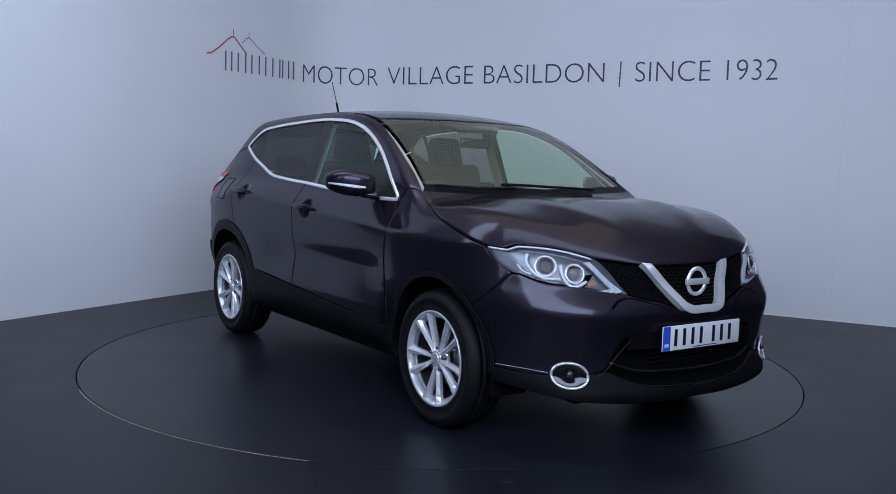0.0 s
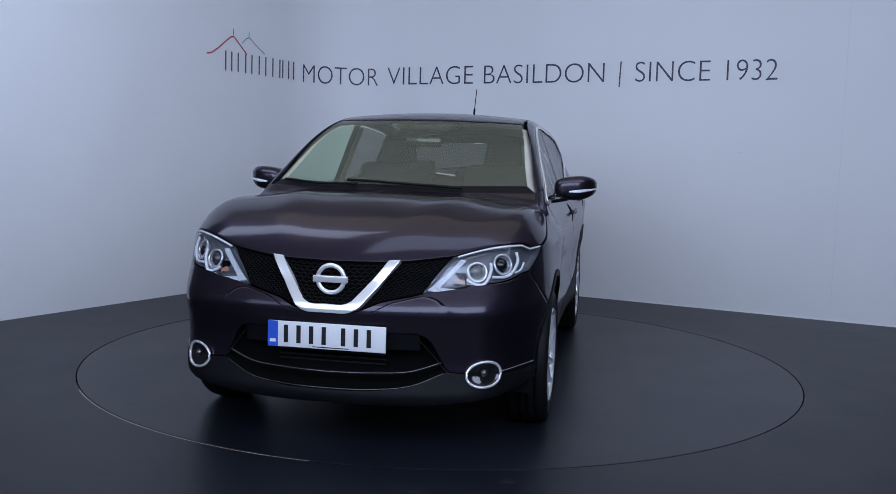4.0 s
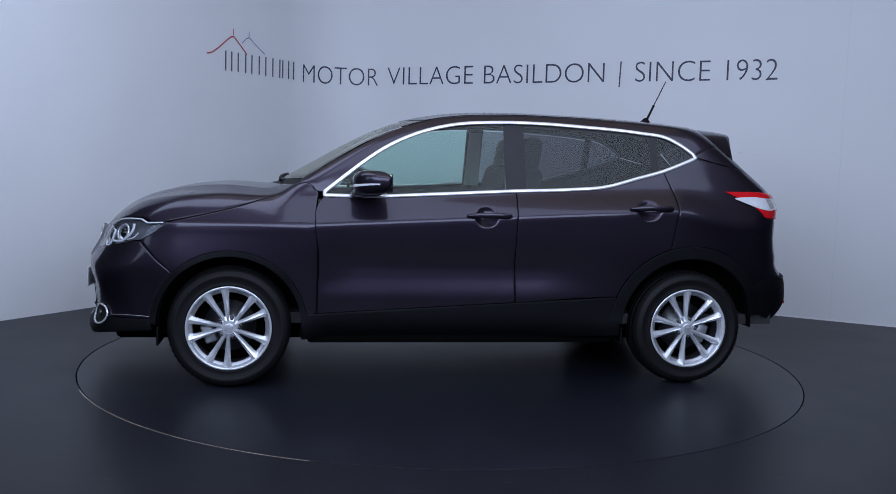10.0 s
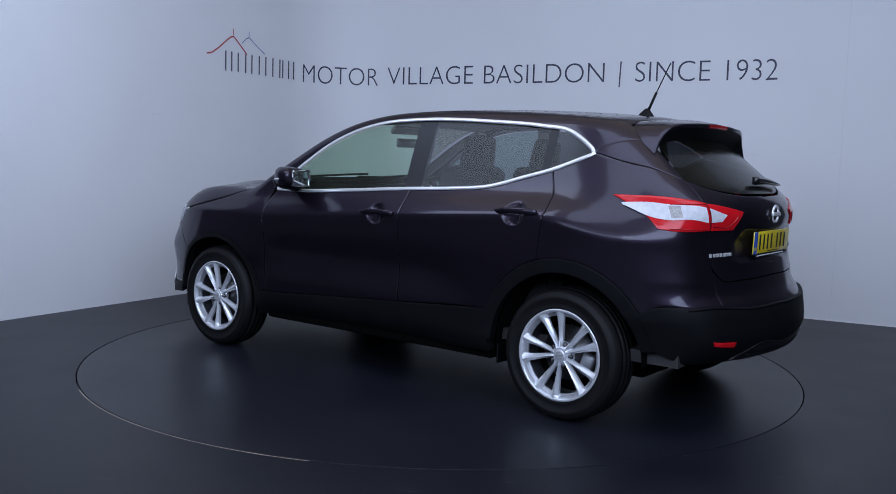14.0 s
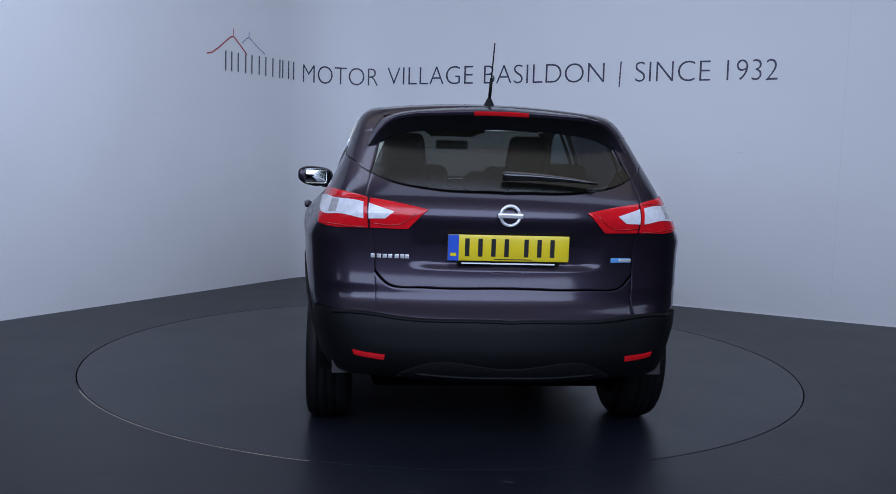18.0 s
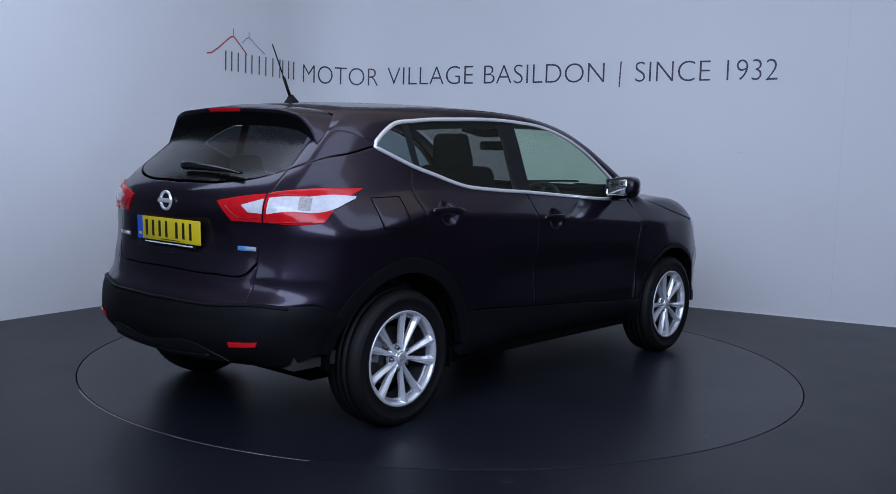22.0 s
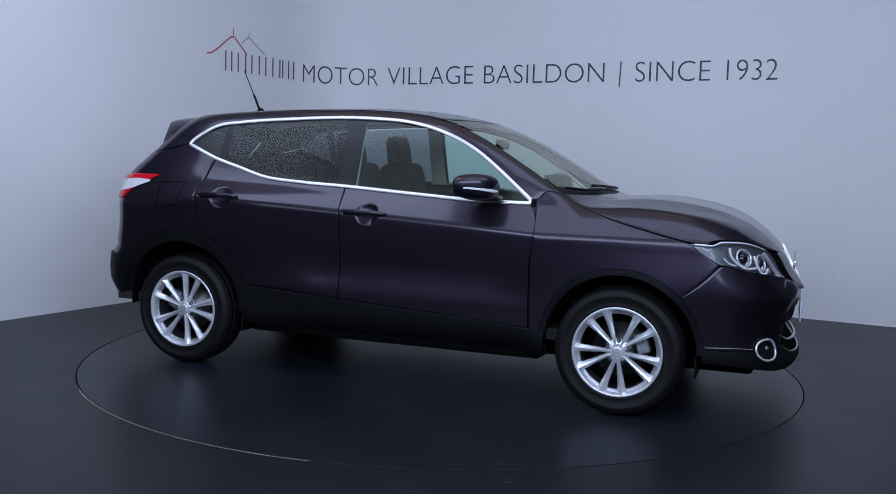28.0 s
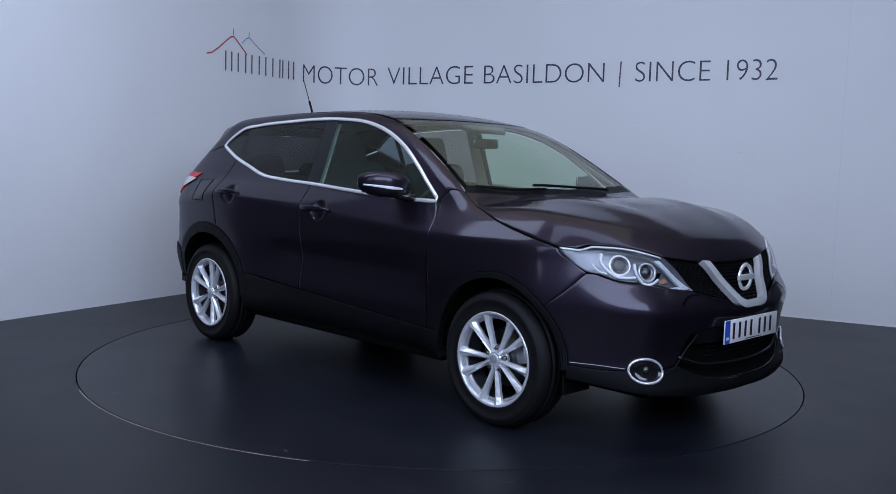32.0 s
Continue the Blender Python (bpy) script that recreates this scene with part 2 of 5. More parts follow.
ROOM_H = 3.6
BAY_L, BAY_R = wall_s(-4.3), wall_s(6.0)
tagged(part("wall_north", wall_sheet(BAY_L, BAY_R, 0.0, ROOM_H, 220, 0.0, 0.12), WALL), "white painted wall with a coved corner behind the turntable", "wall", kind="structure")
for name, s0, s1 in (("wall_west", -10.2, BAY_L), ("wall_north_east", BAY_R, 9.0)):
    tagged(part(name, wall_sheet(s0, s1, 0.0, ROOM_H, 24, 0.0, 0.12), DARKWALL), "dark grey painted wall beside the white bay", "wall", kind="structure")
tagged(part("baseboard", wall_sheet(1.2, BAY_R, 0.0, 0.010, 120, 0.005, 0.005), material("white_sealant", (0.88, 0.88, 0.88), 0.4, vary=0.1, scale=4), smooth=False), "thin white sealant bead where wall meets floor", "trim", kind="structure")
L_END, R_END = wall_at(-10.2)[0], wall_at(9.0)[0]
BACK = CORNER + LEFT * 10.4 + RIGHT * 9.2
for name, a, b in (("wall_south", L_END, BACK), ("wall_east", R_END, BACK)):
    d = (b - a).normalized()
    m = Matrix(((d.x, -d.y, 0, a.x), (d.y, d.x, 0, a.y), (0, 0, 1, 0), (0, 0, 0, 1)))
    out = 0.12 if name == "wall_south" else -0.12
    tagged(part(name, moved(box(-0.1, (b - a).length + 0.1, min(0, -out), max(0, -out), 0, ROOM_H), m), DARKWALL, smooth=False), "grey painted wall closing the photo bay", "wall", kind="structure")


def room_plate(z0, z1, grow):
    pts = [CORNER + LEFT * 10.6 * grow, CORNER - (LEFT + RIGHT) * 0.2, CORNER + RIGHT * 9.4 * grow, BACK + (LEFT + RIGHT) * 0.2]
    vs = [(p.x, p.y, z) for z in (z0, z1) for p in pts]
    return vs, [(3, 2, 1, 0), (4, 5, 6, 7), (0, 1, 5, 4), (1, 2, 6, 5), (2, 3, 7, 6), (3, 0, 4, 7)]


def floor_with_hole(r):
    """A square floor slab with a round opening for the turntable."""
    n, vs, fs = 128, [], []
    for i in range(n):
        a = 2 * math.pi * (i + 0.5) / n
        c, s = math.cos(a), math.sin(a)
        k = 14 / max(abs(c), abs(s))
        vs += [(r * c, r * s, 0), (4 * c, 4 * s, 0), (k * c, k * s, 0), (r * c, r * s, -0.05)]
    for i in range(n):
        a, b = 4 * i, 4 * ((i + 1) % n)
        fs += [(a, a + 1, b + 1, b), (a + 1, a + 2, b + 2, b + 1), (a + 3, a, b, b + 3)]
    return vs, fs


TABLE_R = 2.222
floor = tagged(part("floor", floor_with_hole(TABLE_R + 0.005), FLOOR, smooth=False), "dark grey rubber-coated showroom floor", "floor", kind="structure")
tagged(part("sub_floor", room_plate(-0.2, -0.052, 1.0), GAP, smooth=False), "dark slab under the turntable", "floor", kind="structure")
tagged(part("ceiling", room_plate(ROOM_H, ROOM_H + 0.15, 1.0), CEIL, smooth=False), "plain grey ceiling above the photo bay", "ceiling", kind="structure")


# ---- lettering on the wall ----
def glyphs(text, size=1.0, thin=-0.016):
    """The outline of a word in the built-in font, as verts and faces lying in the xy plane."""
    cu = bpy.data.curves.new("word", "FONT")
    cu.body, cu.size, cu.offset, cu.resolution_u = text, size, thin, 6
    ob = bpy.data.objects.new("word", cu)
    scene.collection.objects.link(ob)
    dg = bpy.context.evaluated_depsgraph_get()
    me = ob.evaluated_get(dg).to_mesh()
    vs, fs = [tuple(v.co) for v in me.vertices], [tuple(p.vertices) for p in me.polygons]
    bpy.data.objects.remove(ob)
    bpy.data.curves.remove(cu)
    return vs, fs


def on_wall(vf, lift=0.003):
    """Flat verts (s, z) bent onto the wall."""
    out = []
    for s, z, *_ in vf[0]:
        p, n = wall_at(s)
        q = p + n * lift
        out.append((q.x, q.y, z))
    return out, vf[1]


def word_on_wall(text, s0, s1, z0, z1):
    vs, fs = glyphs(text)
    bm = to_bm((vs, fs))
    bmesh.ops.subdivide_edges(bm, edges=[e for e in bm.edges if e.calc_length() > 0.25], cuts=2)
    bmesh.ops.triangulate(bm, faces=bm.faces)
    a = np.array([v.co[:] for v in bm.verts])
    lo, hi = a.min(0), a.max(0)
    flat = [(s0 + (x - lo[0]) / (hi[0] - lo[0]) * (s1 - s0), z0 + (y - lo[1]) / (hi[1] - lo[1]) * (z1 - z0)) for x, y, _ in a]
    fs = [tuple(v.index for v in f.verts) for f in bm.faces]
    bm.free()
    return on_wall((flat, fs))


def stroke_on_wall(points, width):
    """A flat band along a line of (s, z)."""
    q = [Vector(p) for p in points]
    vs, fs = [], []
    for i, p in enumerate(q):
        t = (q[min(i + 1, len(q) - 1)] - q[max(i - 1, 0)]).normalized()
        n = Vector((-t.y, t.x)) * width / 2
        if 0 < i < len(q) - 1:
            n /= max(0.5, n.normalized().dot(Vector((-(q[i + 1] - p).y, (q[i + 1] - p).x)).normalized()))
        vs += [tuple(p + n), tuple(p - n)]
    for i in range(len(q) - 1):
        fs.append((2 * i, 2 * i + 1, 2 * i + 3, 2 * i + 2))
    return on_wall((vs, fs))


sign = tagged(new("wall_sign"), "navy vinyl lettering and small roof emblem on a white wall", "sign")
sign.location = (0, 0, 0)
Z0, Z1 = 2.053, 2.236
for text, s0, s1 in (("MOTOR", -0.437, 0.398), ("VILLAGE", 0.499, 1.503), ("BASILDON", 1.625, 2.880), ("SINCE", 3.177, 3.862), ("1932", 4.005, 4.437)):
    part("lettering", word_on_wall(text, s0, s1, Z0 - (0.012 if s0 < 0 else 0), Z1 - (0.012 if s0 < 0 else 0)), LETTER, sign, "thin navy vinyl capitals", smooth=False)
part("divider", stroke_on_wall([(3.028, 2.005), (3.037, 2.243)], 0.013), LETTER, sign, smooth=False)
for a, b in ((-1.565, -1.43), (-1.40, -1.24), (-1.21, -1.05), (-1.01, -0.85), (-0.80, -0.70), (-0.665, -0.535)):
    for s in (a + 0.028, b - 0.028):
        part("plain_bar", stroke_on_wall([(s, Z0), (s, Z1)], 0.016), LETTER, sign, smooth=False)
part("roof_stroke", stroke_on_wall([(-1.780, 2.187), (-1.720, 2.199), (-1.640, 2.247), (-1.520, 2.337), (-1.470, 2.370), (-1.435, 2.377), (-1.400, 2.354), (-1.320, 2.287), (-1.250, 2.227)], 0.013), RED, sign, "red roof-shaped emblem stroke", smooth=False)
part("roof_stroke", stroke_on_wall([(-1.325, 2.327), (-1.260, 2.380), (-1.225, 2.394), (-1.190, 2.374), (-1.100, 2.317), (-1.000, 2.264)], 0.008), BLUE, sign, "blue roof-shaped emblem stroke", smooth=False)
part("spire_stroke", stroke_on_wall([(-1.437, 2.387), (-1.437, 2.450)], 0.008), RED, sign, smooth=False)
part("spire_stroke", stroke_on_wall([(-1.225, 2.402), (-1.225, 2.452)], 0.007), BLUE, sign, smooth=False)
part("panel_joint", wall_sheet(4.984, 4.987, 0.02, ROOM_H - 0.01, 1, 0.0006, 0.0005), JOINT, sign, "faint vertical joint between wall boards", smooth=False)
for s, z in ((-2.42, 1.60), (-2.36, 1.605), (4.15, 1.42), (4.26, 1.40), (4.9, 1.43), (-1.9, 1.52), (3.2, 1.68)):
    part("wall_scuff", stroke_on_wall([(s, z), (s + 0.02, z + 0.004), (s + 0.035, z - 0.002)], 0.006), JOINT, sign, "small pale scuff", smooth=False)

turntable = tagged(new("turntable"), "flush round dark turntable set into the floor", "turntable")
part("platform", lathe([(0.0, -0.05), (TABLE_R - 0.003, -0.05), (TABLE_R - 0.003, -0.001), (TABLE_R - 0.006, 0.0), (0.0, 0.0)], 160), DISC, turntable, smooth=False)
# worn bare metal on the floor's rim, drawn only along the arc that catches light
RIM_A, RIM_B = -150, -104
rim_arc = [(R * math.cos(w), R * math.sin(w), z) for w in np.radians(np.linspace(RIM_A, RIM_B, 60)) for R, z in ((TABLE_R + 0.0045, -0.012), (TABLE_R + 0.0045, 0.0008), (TABLE_R + 0.0125, 0.0008))]
part("worn_rim", (rim_arc, [(3 * i + j, 3 * i + j + 1, 3 * i + j + 4, 3 * i + j + 3) for i in range(59) for j in (0, 1)]), SEAM, floor, "thin worn metal edge round the turntable", smooth=False)
# pale rubbed marks on the platform
SCUFF = material("pale_scuff", (0.05, 0.052, 0.056), 0.6, vary=0.4, scale=60)
rng = random.Random(4)
for i in range(26):
    a, r = rng.uniform(0, 2 * math.pi), rng.uniform(0.9, 2.15)
    ln, w, turn = rng.uniform(0.02, 0.075), rng.uniform(0.002, 0.006), rng.uniform(0, 180)
    n = 7
    vs = [(ln * (k / (n - 1) - 0.5), sg * w * math.sin(math.pi * (k + 0.4) / n) * rng.uniform(0.6, 1.2), 0) for k in range(n) for sg in (-1, 1)]
    ob = part("scuff_mark", (vs, [(2 * k, 2 * k + 2, 2 * k + 3, 2 * k + 1) for k in range(n - 1)]), SCUFF, turntable, smooth=False)
    ob.matrix_local = pose(r * math.cos(a), r * math.sin(a), 0.0008, 0, 0, turn)
# fine dust on the floor in the foreground
rng = random.Random(11)
vs, fs = [], []
for i in range(260):
    x, y, r = rng.uniform(-2.6, 2.6), rng.uniform(-4.1, -2.35), rng.uniform(0.0008, 0.0022)
    k = len(vs)
    vs += [(x + r * math.cos(w), y + r * math.sin(w), 0.0006) for w in (0.3, 1.9, 3.3, 4.9)] + [(x, y, 0.0006 + r * 0.6)]
    fs += [(k + j, k + (j + 1) % 4, k + 4) for j in range(4)]
tagged(part("dust_specks", (vs, fs), material("pale_dust", (0.30, 0.31, 0.36), 0.9, vary=0.4, scale=3), smooth=False), "tiny pale dust specks scattered on the dark floor", "dust", kind="stuff")
# ---- the car: x forward, y to its left, z up, origin on the ground midway between the axles ----
car = tagged(new("car"), "dark plum metallic five-door crossover car parked on the turntable", "car")
FA, RA, TYRE_R = 1.323, -1.323, 0.336

half_width = spline([(-2.3, 0.70), (-2.0, 0.776), (-1.7, 0.858), (-1.4, 0.889), (-1.0, 0.889), (-0.4, 0.880), (0.2, 0.876), (0.8, 0.884), (1.3, 0.904), (1.6, 0.899), (1.9, 0.805), (2.3, 0.70)], 0.12)
tuck = spline([(0.1, 0.16), (0.22, 0.06), (0.32, 0.022), (0.42, 0.026), (0.55, 0.020), (0.68, 0.008), (0.8, 0.003), (0.88, 0.001), (0.93, 0.0), (0.942, 0.001), (0.955, 0.006), (0.98, 0.021), (1.03, 0.054), (1.08, 0.088), (1.2, 0.141), (1.35, 0.203), (1.5, 0.264), (1.65, 0.33)], 0.010)
HANDLES = ((-0.105, 0.968), (-1.055, 1.022))
nose = spline([(0.05, 2.02), (0.17, 2.12), (0.235, 2.185), (0.275, 2.203), (0.32, 2.190), (0.38, 2.172), (0.45, 2.166), (0.52, 2.174), (0.60, 2.193), (0.645, 2.196), (0.69, 2.172), (0.76, 2.130), (0.84, 2.105), (0.95, 2.02), (1.2, 1.75)], 0.04)
tail = spline([(0.05, -1.75), (0.25, -1.90), (0.32, -2.02), (0.37, -2.10), (0.42, -2.145), (0.55, -2.160), (0.62, -2.142), (0.68, -2.09), (0.76, -2.065), (0.86, -2.05), (0.97, -2.05), (1.06, -2.055), (1.12, -2.025), (1.16, -1.985), (1.27, -1.85), (1.4, -1.69), (1.5, -1.56), (1.65, -1.36)], 0.03)
deck = spline([(-2.5, 1.16), (0.6, 1.14), (0.95, 1.118), (1.15, 1.102), (1.375, 1.106), (1.625, 1.081), (1.84, 1.021), (1.98, 0.949), (2.09, 0.856), (2.25, 0.70)], 0.06)
crest = spline([(1.6, 0.83), (1.3, 1.005), (1.151, 1.093), (1.003, 1.18), (0.855, 1.267), (0.707, 1.352), (0.523, 1.447), (0.339, 1.517), (0.155, 1.558), (-0.215, 1.589), (-0.58, 1.59), (-0.95, 1.58), (-1.32, 1.558), (-1.55, 1.535), (-1.8, 1.497), (-2.1, 1.45)], 0.07)
crown = spline([(-2.2, 0.13), (0.0, 0.100), (0.3, 0.098), (0.7, 0.115), (1.6, 0.16)], 0.1)


def smax(a, b, k):
    h = np.maximum(k - np.abs(a - b), 0) / k
    return np.maximum(a, b) + h * h * k / 4


def body(p):
    """Signed distance, about, to the smooth outer skin."""
    x, y, z = p[..., 0], p[..., 1], p[..., 2]
    ay = np.sqrt(y * y + 1e-5)
    fore, high = np.clip((x - 0.9) / 0.9, 0, 1), np.clip((z - 0.58) / 0.38, 0, 1)
    taper = 0.046 * fore * fore * (3 - 2 * fore) * high * high * (3 - 2 * high)
    aft = np.clip((-x - 1.1) / 0.5, 0, 1)
    haunch = 0.020 * aft * aft * (3 - 2 * aft) * np.exp(-((z - 1.09) / 0.13) ** 2)
    along = np.clip((x + 1.0) / 0.6, 0, 1) * np.clip((0.95 - x) / 0.15, 0, 1)
    low = np.clip((0.625 - z) / 0.14, 0, 1)
    flare = 0.015 * along * low * low * (3 - 2 * low)
    under = np.clip((0.56 - z) / 0.18, 0, 1) * np.clip((-1.45 - x) / 0.2, 0, 1)
    beneath = np.clip((0.432 - z) / 0.16, 0, 1)
    flare = flare - 0.04 * under - 0.075 * along * beneath * beneath
    # the shoulder crease climbs to the rear through both door handles; a hollow runs along the doors below it
    rise = 0.018 + 0.057 * (-0.105 - np.clip(x, -1.3, 0.9))
    gone = np.clip((-x - 1.12) / 0.5, 0, 1)
    rise = rise * (1 - gone * gone * (3 - 2 * gone))
    up, over = np.clip((z - 0.5) / 0.25, 0, 1), np.clip((z - 1.0) / 0.2, 0, 1)
    ze = z - rise * up * up * (3 - 2 * up) * (1 - over * over * (3 - 2 * over))
    mid = np.clip((x + 0.85) / 0.45, 0, 1) * np.clip((0.95 - x) / 0.35, 0, 1)
    hollow = 0.017 * mid * mid * (3 - 2 * mid) * np.exp(-((z - 0.69) / 0.085) ** 2)
    for hx, hz in HANDLES:
        k = np.clip(1 - ((x - hx - 0.012) / 0.066) ** 2 - ((z - hz + 0.002) / 0.059) ** 2, 0, 1)
        hollow = hollow + 0.030 * k
    side = ay - (half_width(x) - tuck(ze) - taper + haunch + flare - hollow + 0.022 * np.clip((x + 0.7) / 0.7, 0, 1) * np.clip((z - 1.08) / 0.3, 0, 1))
    front = (x - nose(z) + 0.315 * y * y) / np.sqrt(1 + (0.63 * y) ** 2)
    sag = 0.28 + 0.045 * np.clip((0.74 - z) / 0.12, 0, 1)
    inset = np.clip((0.44 - ay) / 0.12, 0, 1) * np.clip((z - 0.815) / 0.03, 0, 1) * np.clip((1.00 - z) / 0.08, 0, 1)
    rear = (tail(z) + 0.014 * inset * inset * (3 - 2 * inset) + sag * y * y - x) / np.sqrt(1 + (0.56 * y) ** 2)
    hood = deck(x) - 0.078 * y * y + 0.011 * np.exp(-((ay - 0.30 - 0.22 * np.clip(1.95 - x, 0, 1)) / 0.10) ** 2) * np.clip((x - 0.9) / 0.5, 0, 1) * np.clip((2.06 - x) / 0.25, 0, 1)
    cabin = crest(x) - crown(x) * y * y
    top = (z - smax(hood, cabin, 0.03)) * 0.87
    d = smax(side, front, 0.15)
    d = smax(d, rear, 0.13)
    return smax(d, top, 0.055)


def normal(p):
    g = np.empty_like(p)
    for i in range(3):
        e = np.zeros(3)
        e[i] = 2e-3
        g[..., i] = (body(p + e) - body(p - e)) / 4e-3
    return g


def snap(p, lift=0.0):
    """Points moved onto the skin, then lifted off it."""
    p = np.array(p, float)
    for _ in range(12):
        g = normal(p)
        p = p - g * (body(p) / np.maximum((g * g).sum(-1), 0.05))[..., None]
    g = normal(p)
    g /= np.linalg.norm(g, axis=-1)[..., None]
    return p + g * lift


def cast(origin, way):
    o, w = np.array(origin, float), np.array(way, float)
    lo, hi = np.zeros(o.shape[0]), np.full(o.shape[0], 3.0)
    for _ in range(40):
        mid = (lo + hi) / 2
        out = body(o + w * mid[:, None]) > 0
        lo, hi = np.where(out, lo, mid), np.where(out, mid, hi)
    return o + w * lo[:, None]


def fine(pts, n):
    """A line of points drawn smooth through its keys: n points at even steps."""
    pts = np.array(pts, float)
    if len(pts) > 2:
        t = np.concatenate([[0], np.cumsum(np.linalg.norm(np.diff(pts, axis=0), axis=1))])
        dense = np.linspace(0, t[-1], 400)
        pts = np.stack([spline(list(zip(t, pts[:, i])))(dense) for i in range(pts.shape[1])], 1)
    t = np.concatenate([[0], np.cumsum(np.linalg.norm(np.diff(pts, axis=0), axis=1))])
    q = np.linspace(0, t[-1], n)
    return np.stack([np.interp(q, t, pts[:, i]) for i in range(pts.shape[1])], 1)


def chain(*lines):
    """Several lines end to end, keeping the corners between them."""
    out = [np.array(lines[0], float)]
    for l in lines[1:]:
        out.append(np.array(l, float)[1:])
    return np.concatenate(out)


def on_side(pts, n=40, sharp=False):
    q = np.array(pts, float) if sharp else fine(pts, n)
    return cast(np.stack([q[:, 0], q[:, 0] * 0 + 0.02, q[:, 1]], 1), np.tile([0, 1.0, 0], (len(q), 1)))


def on_front(pts, n=40):
    q = fine(pts, n)
    return cast(np.stack([q[:, 0] * 0 + 0.7, q[:, 0], q[:, 1]], 1), np.tile([1.0, 0, 0], (len(q), 1)))


def on_top(pts, n=40):
    q = fine(pts, n)
    return cast(np.stack([q[:, 0], q[:, 1], q[:, 0] * 0 + 0.6], 1), np.tile([0, 0, 1.0], (len(q), 1)))


def near(pts, n=40):
    return snap(fine(pts, n))


def even(line, n):
    t = np.concatenate([[0], np.cumsum(np.linalg.norm(np.diff(line, axis=0), axis=1))])
    q = np.linspace(0, t[-1], n)
    return np.stack([np.interp(q, t, line[:, i]) for i in range(3)], 1)


def at(line, u):
    t = np.concatenate([[0], np.cumsum(np.linalg.norm(np.diff(line, axis=0), axis=1))])
    return np.stack([np.interp(u * t[-1], t, line[:, i]) for i in range(3)], 1)


def steps(line_a, line_b, n, edge):
    """Even steps from 0 to 1, with one more close to either end where the edge is rounded."""
    u = np.linspace(0, 1, n + 1)
    if edge:
        e = min(edge / max(np.linalg.norm(np.diff(l, axis=0), axis=1).sum() for l in (line_a, line_b)), 0.3 / n)
        u = np.concatenate([[0, e], u[1:-1], [1 - e, 1]])
    return u


def across(half):
    """A line from the middle out to the left, mirrored into one that runs from right to left."""
    half = np.array(half)
    h = half[np.argsort(half[:, 1])] if half[0, 1] > half[-1, 1] else half
    m = h[::-1] * [1, -1, 1]
    return np.concatenate([m[:-1] if abs(h[0, 1]) < 1e-3 else m, h])


def panel(bottom, top, left, right, nu=28, nv=20, lift=0.0, rim=0.012, bowl=0.0):
    """A skin panel between four lines on the body, with edges turned in and, with bowl, sunk inside. bottom and top run from left to right, left and right upwards."""
    edge = 0.0026 if rim >= 0.01 and not bowl else 0
    u, v = steps(bottom, top, nu, edge), steps(left, right, nv, edge)
    nu, nv = len(u) - 1, len(v) - 1
    b, t, l, r = at(bottom, u), at(top, u), at(left, v), at(right, v)
    u, v = u[:, None, None], v[None, :, None]
    p = (1 - v) * b[:, None] + v * t[:, None] + (1 - u) * l[None] + u * r[None]
    p = p - ((1 - u) * (1 - v) * b[0] + u * (1 - v) * b[-1] + (1 - u) * v * t[0] + u * v * t[-1])
    p = snap(p, lift)
    g = normal(p)
    g /= np.linalg.norm(g, axis=-1)[..., None]
    if edge:
        skin = p.copy()
        p -= g * 0.0007
        p[1:-1, 1:-1] = skin[1:-1, 1:-1]
    if bowl:
        p[1:-1, 1:-1] -= g[1:-1, 1:-1] * bowl
    n1 = nv + 1
    vs = p.reshape(-1, 3).tolist()
    fs = [(i * n1 + j, (i + 1) * n1 + j, (i + 1) * n1 + j + 1, i * n1 + j + 1) for i in range(nu) for j in range(nv)]
    if rim:
        loop = [(i, 0) for i in range(nu)] + [(nu, j) for j in range(nv)] + [(i, nv) for i in range(nu, 0, -1)] + [(0, j) for j in range(nv, 0, -1)]
        k = len(vs)
        for i, j in loop:
            vs.append(p[i, j].tolist())
            vs.append((p[i, j] - g[i, j] * rim).tolist())
        m = len(loop)
        for a in range(m):
            b_ = (a + 1) % m
            fs.append((k + 2 * a, k + 2 * a + 1, k + 2 * b_ + 1, k + 2 * b_))
    q = p[nu // 2, nv // 2]
    c = np.cross(p[nu // 2 + 1, nv // 2] - q, p[nu // 2, nv // 2 + 1] - q)
    if c @ g[nu // 2, nv // 2] < 0:
        fs = [f[::-1] for f in fs]
    return vs, fs


def mirrored(vf):
    return [(x, -y, z) for x, y, z in vf[0]], [f[::-1] for f in vf[1]]


def both(name, vf, mat, parent=None, label="", **k):
    """The same part on the car's left and right."""
    if isinstance(vf, bmesh.types.BMesh):
        vf.verts.index_update()
        vf = [tuple(v.co) for v in vf.verts], [tuple(v.index for v in f.verts) for f in vf.faces]
    return part(name, vf, mat, parent or car, label, **k), part(name, mirrored(vf), mat, parent or car, label, **k)


def arc(cx, cz, r, a0, a1, n=40):
    a = np.radians(np.linspace(a0, a1, n))
    return np.stack([cx + r * np.cos(a), cz + r * np.sin(a)], 1)


GAP_W = 0.0025
FARCH, RARCH = 0.425, 0.485
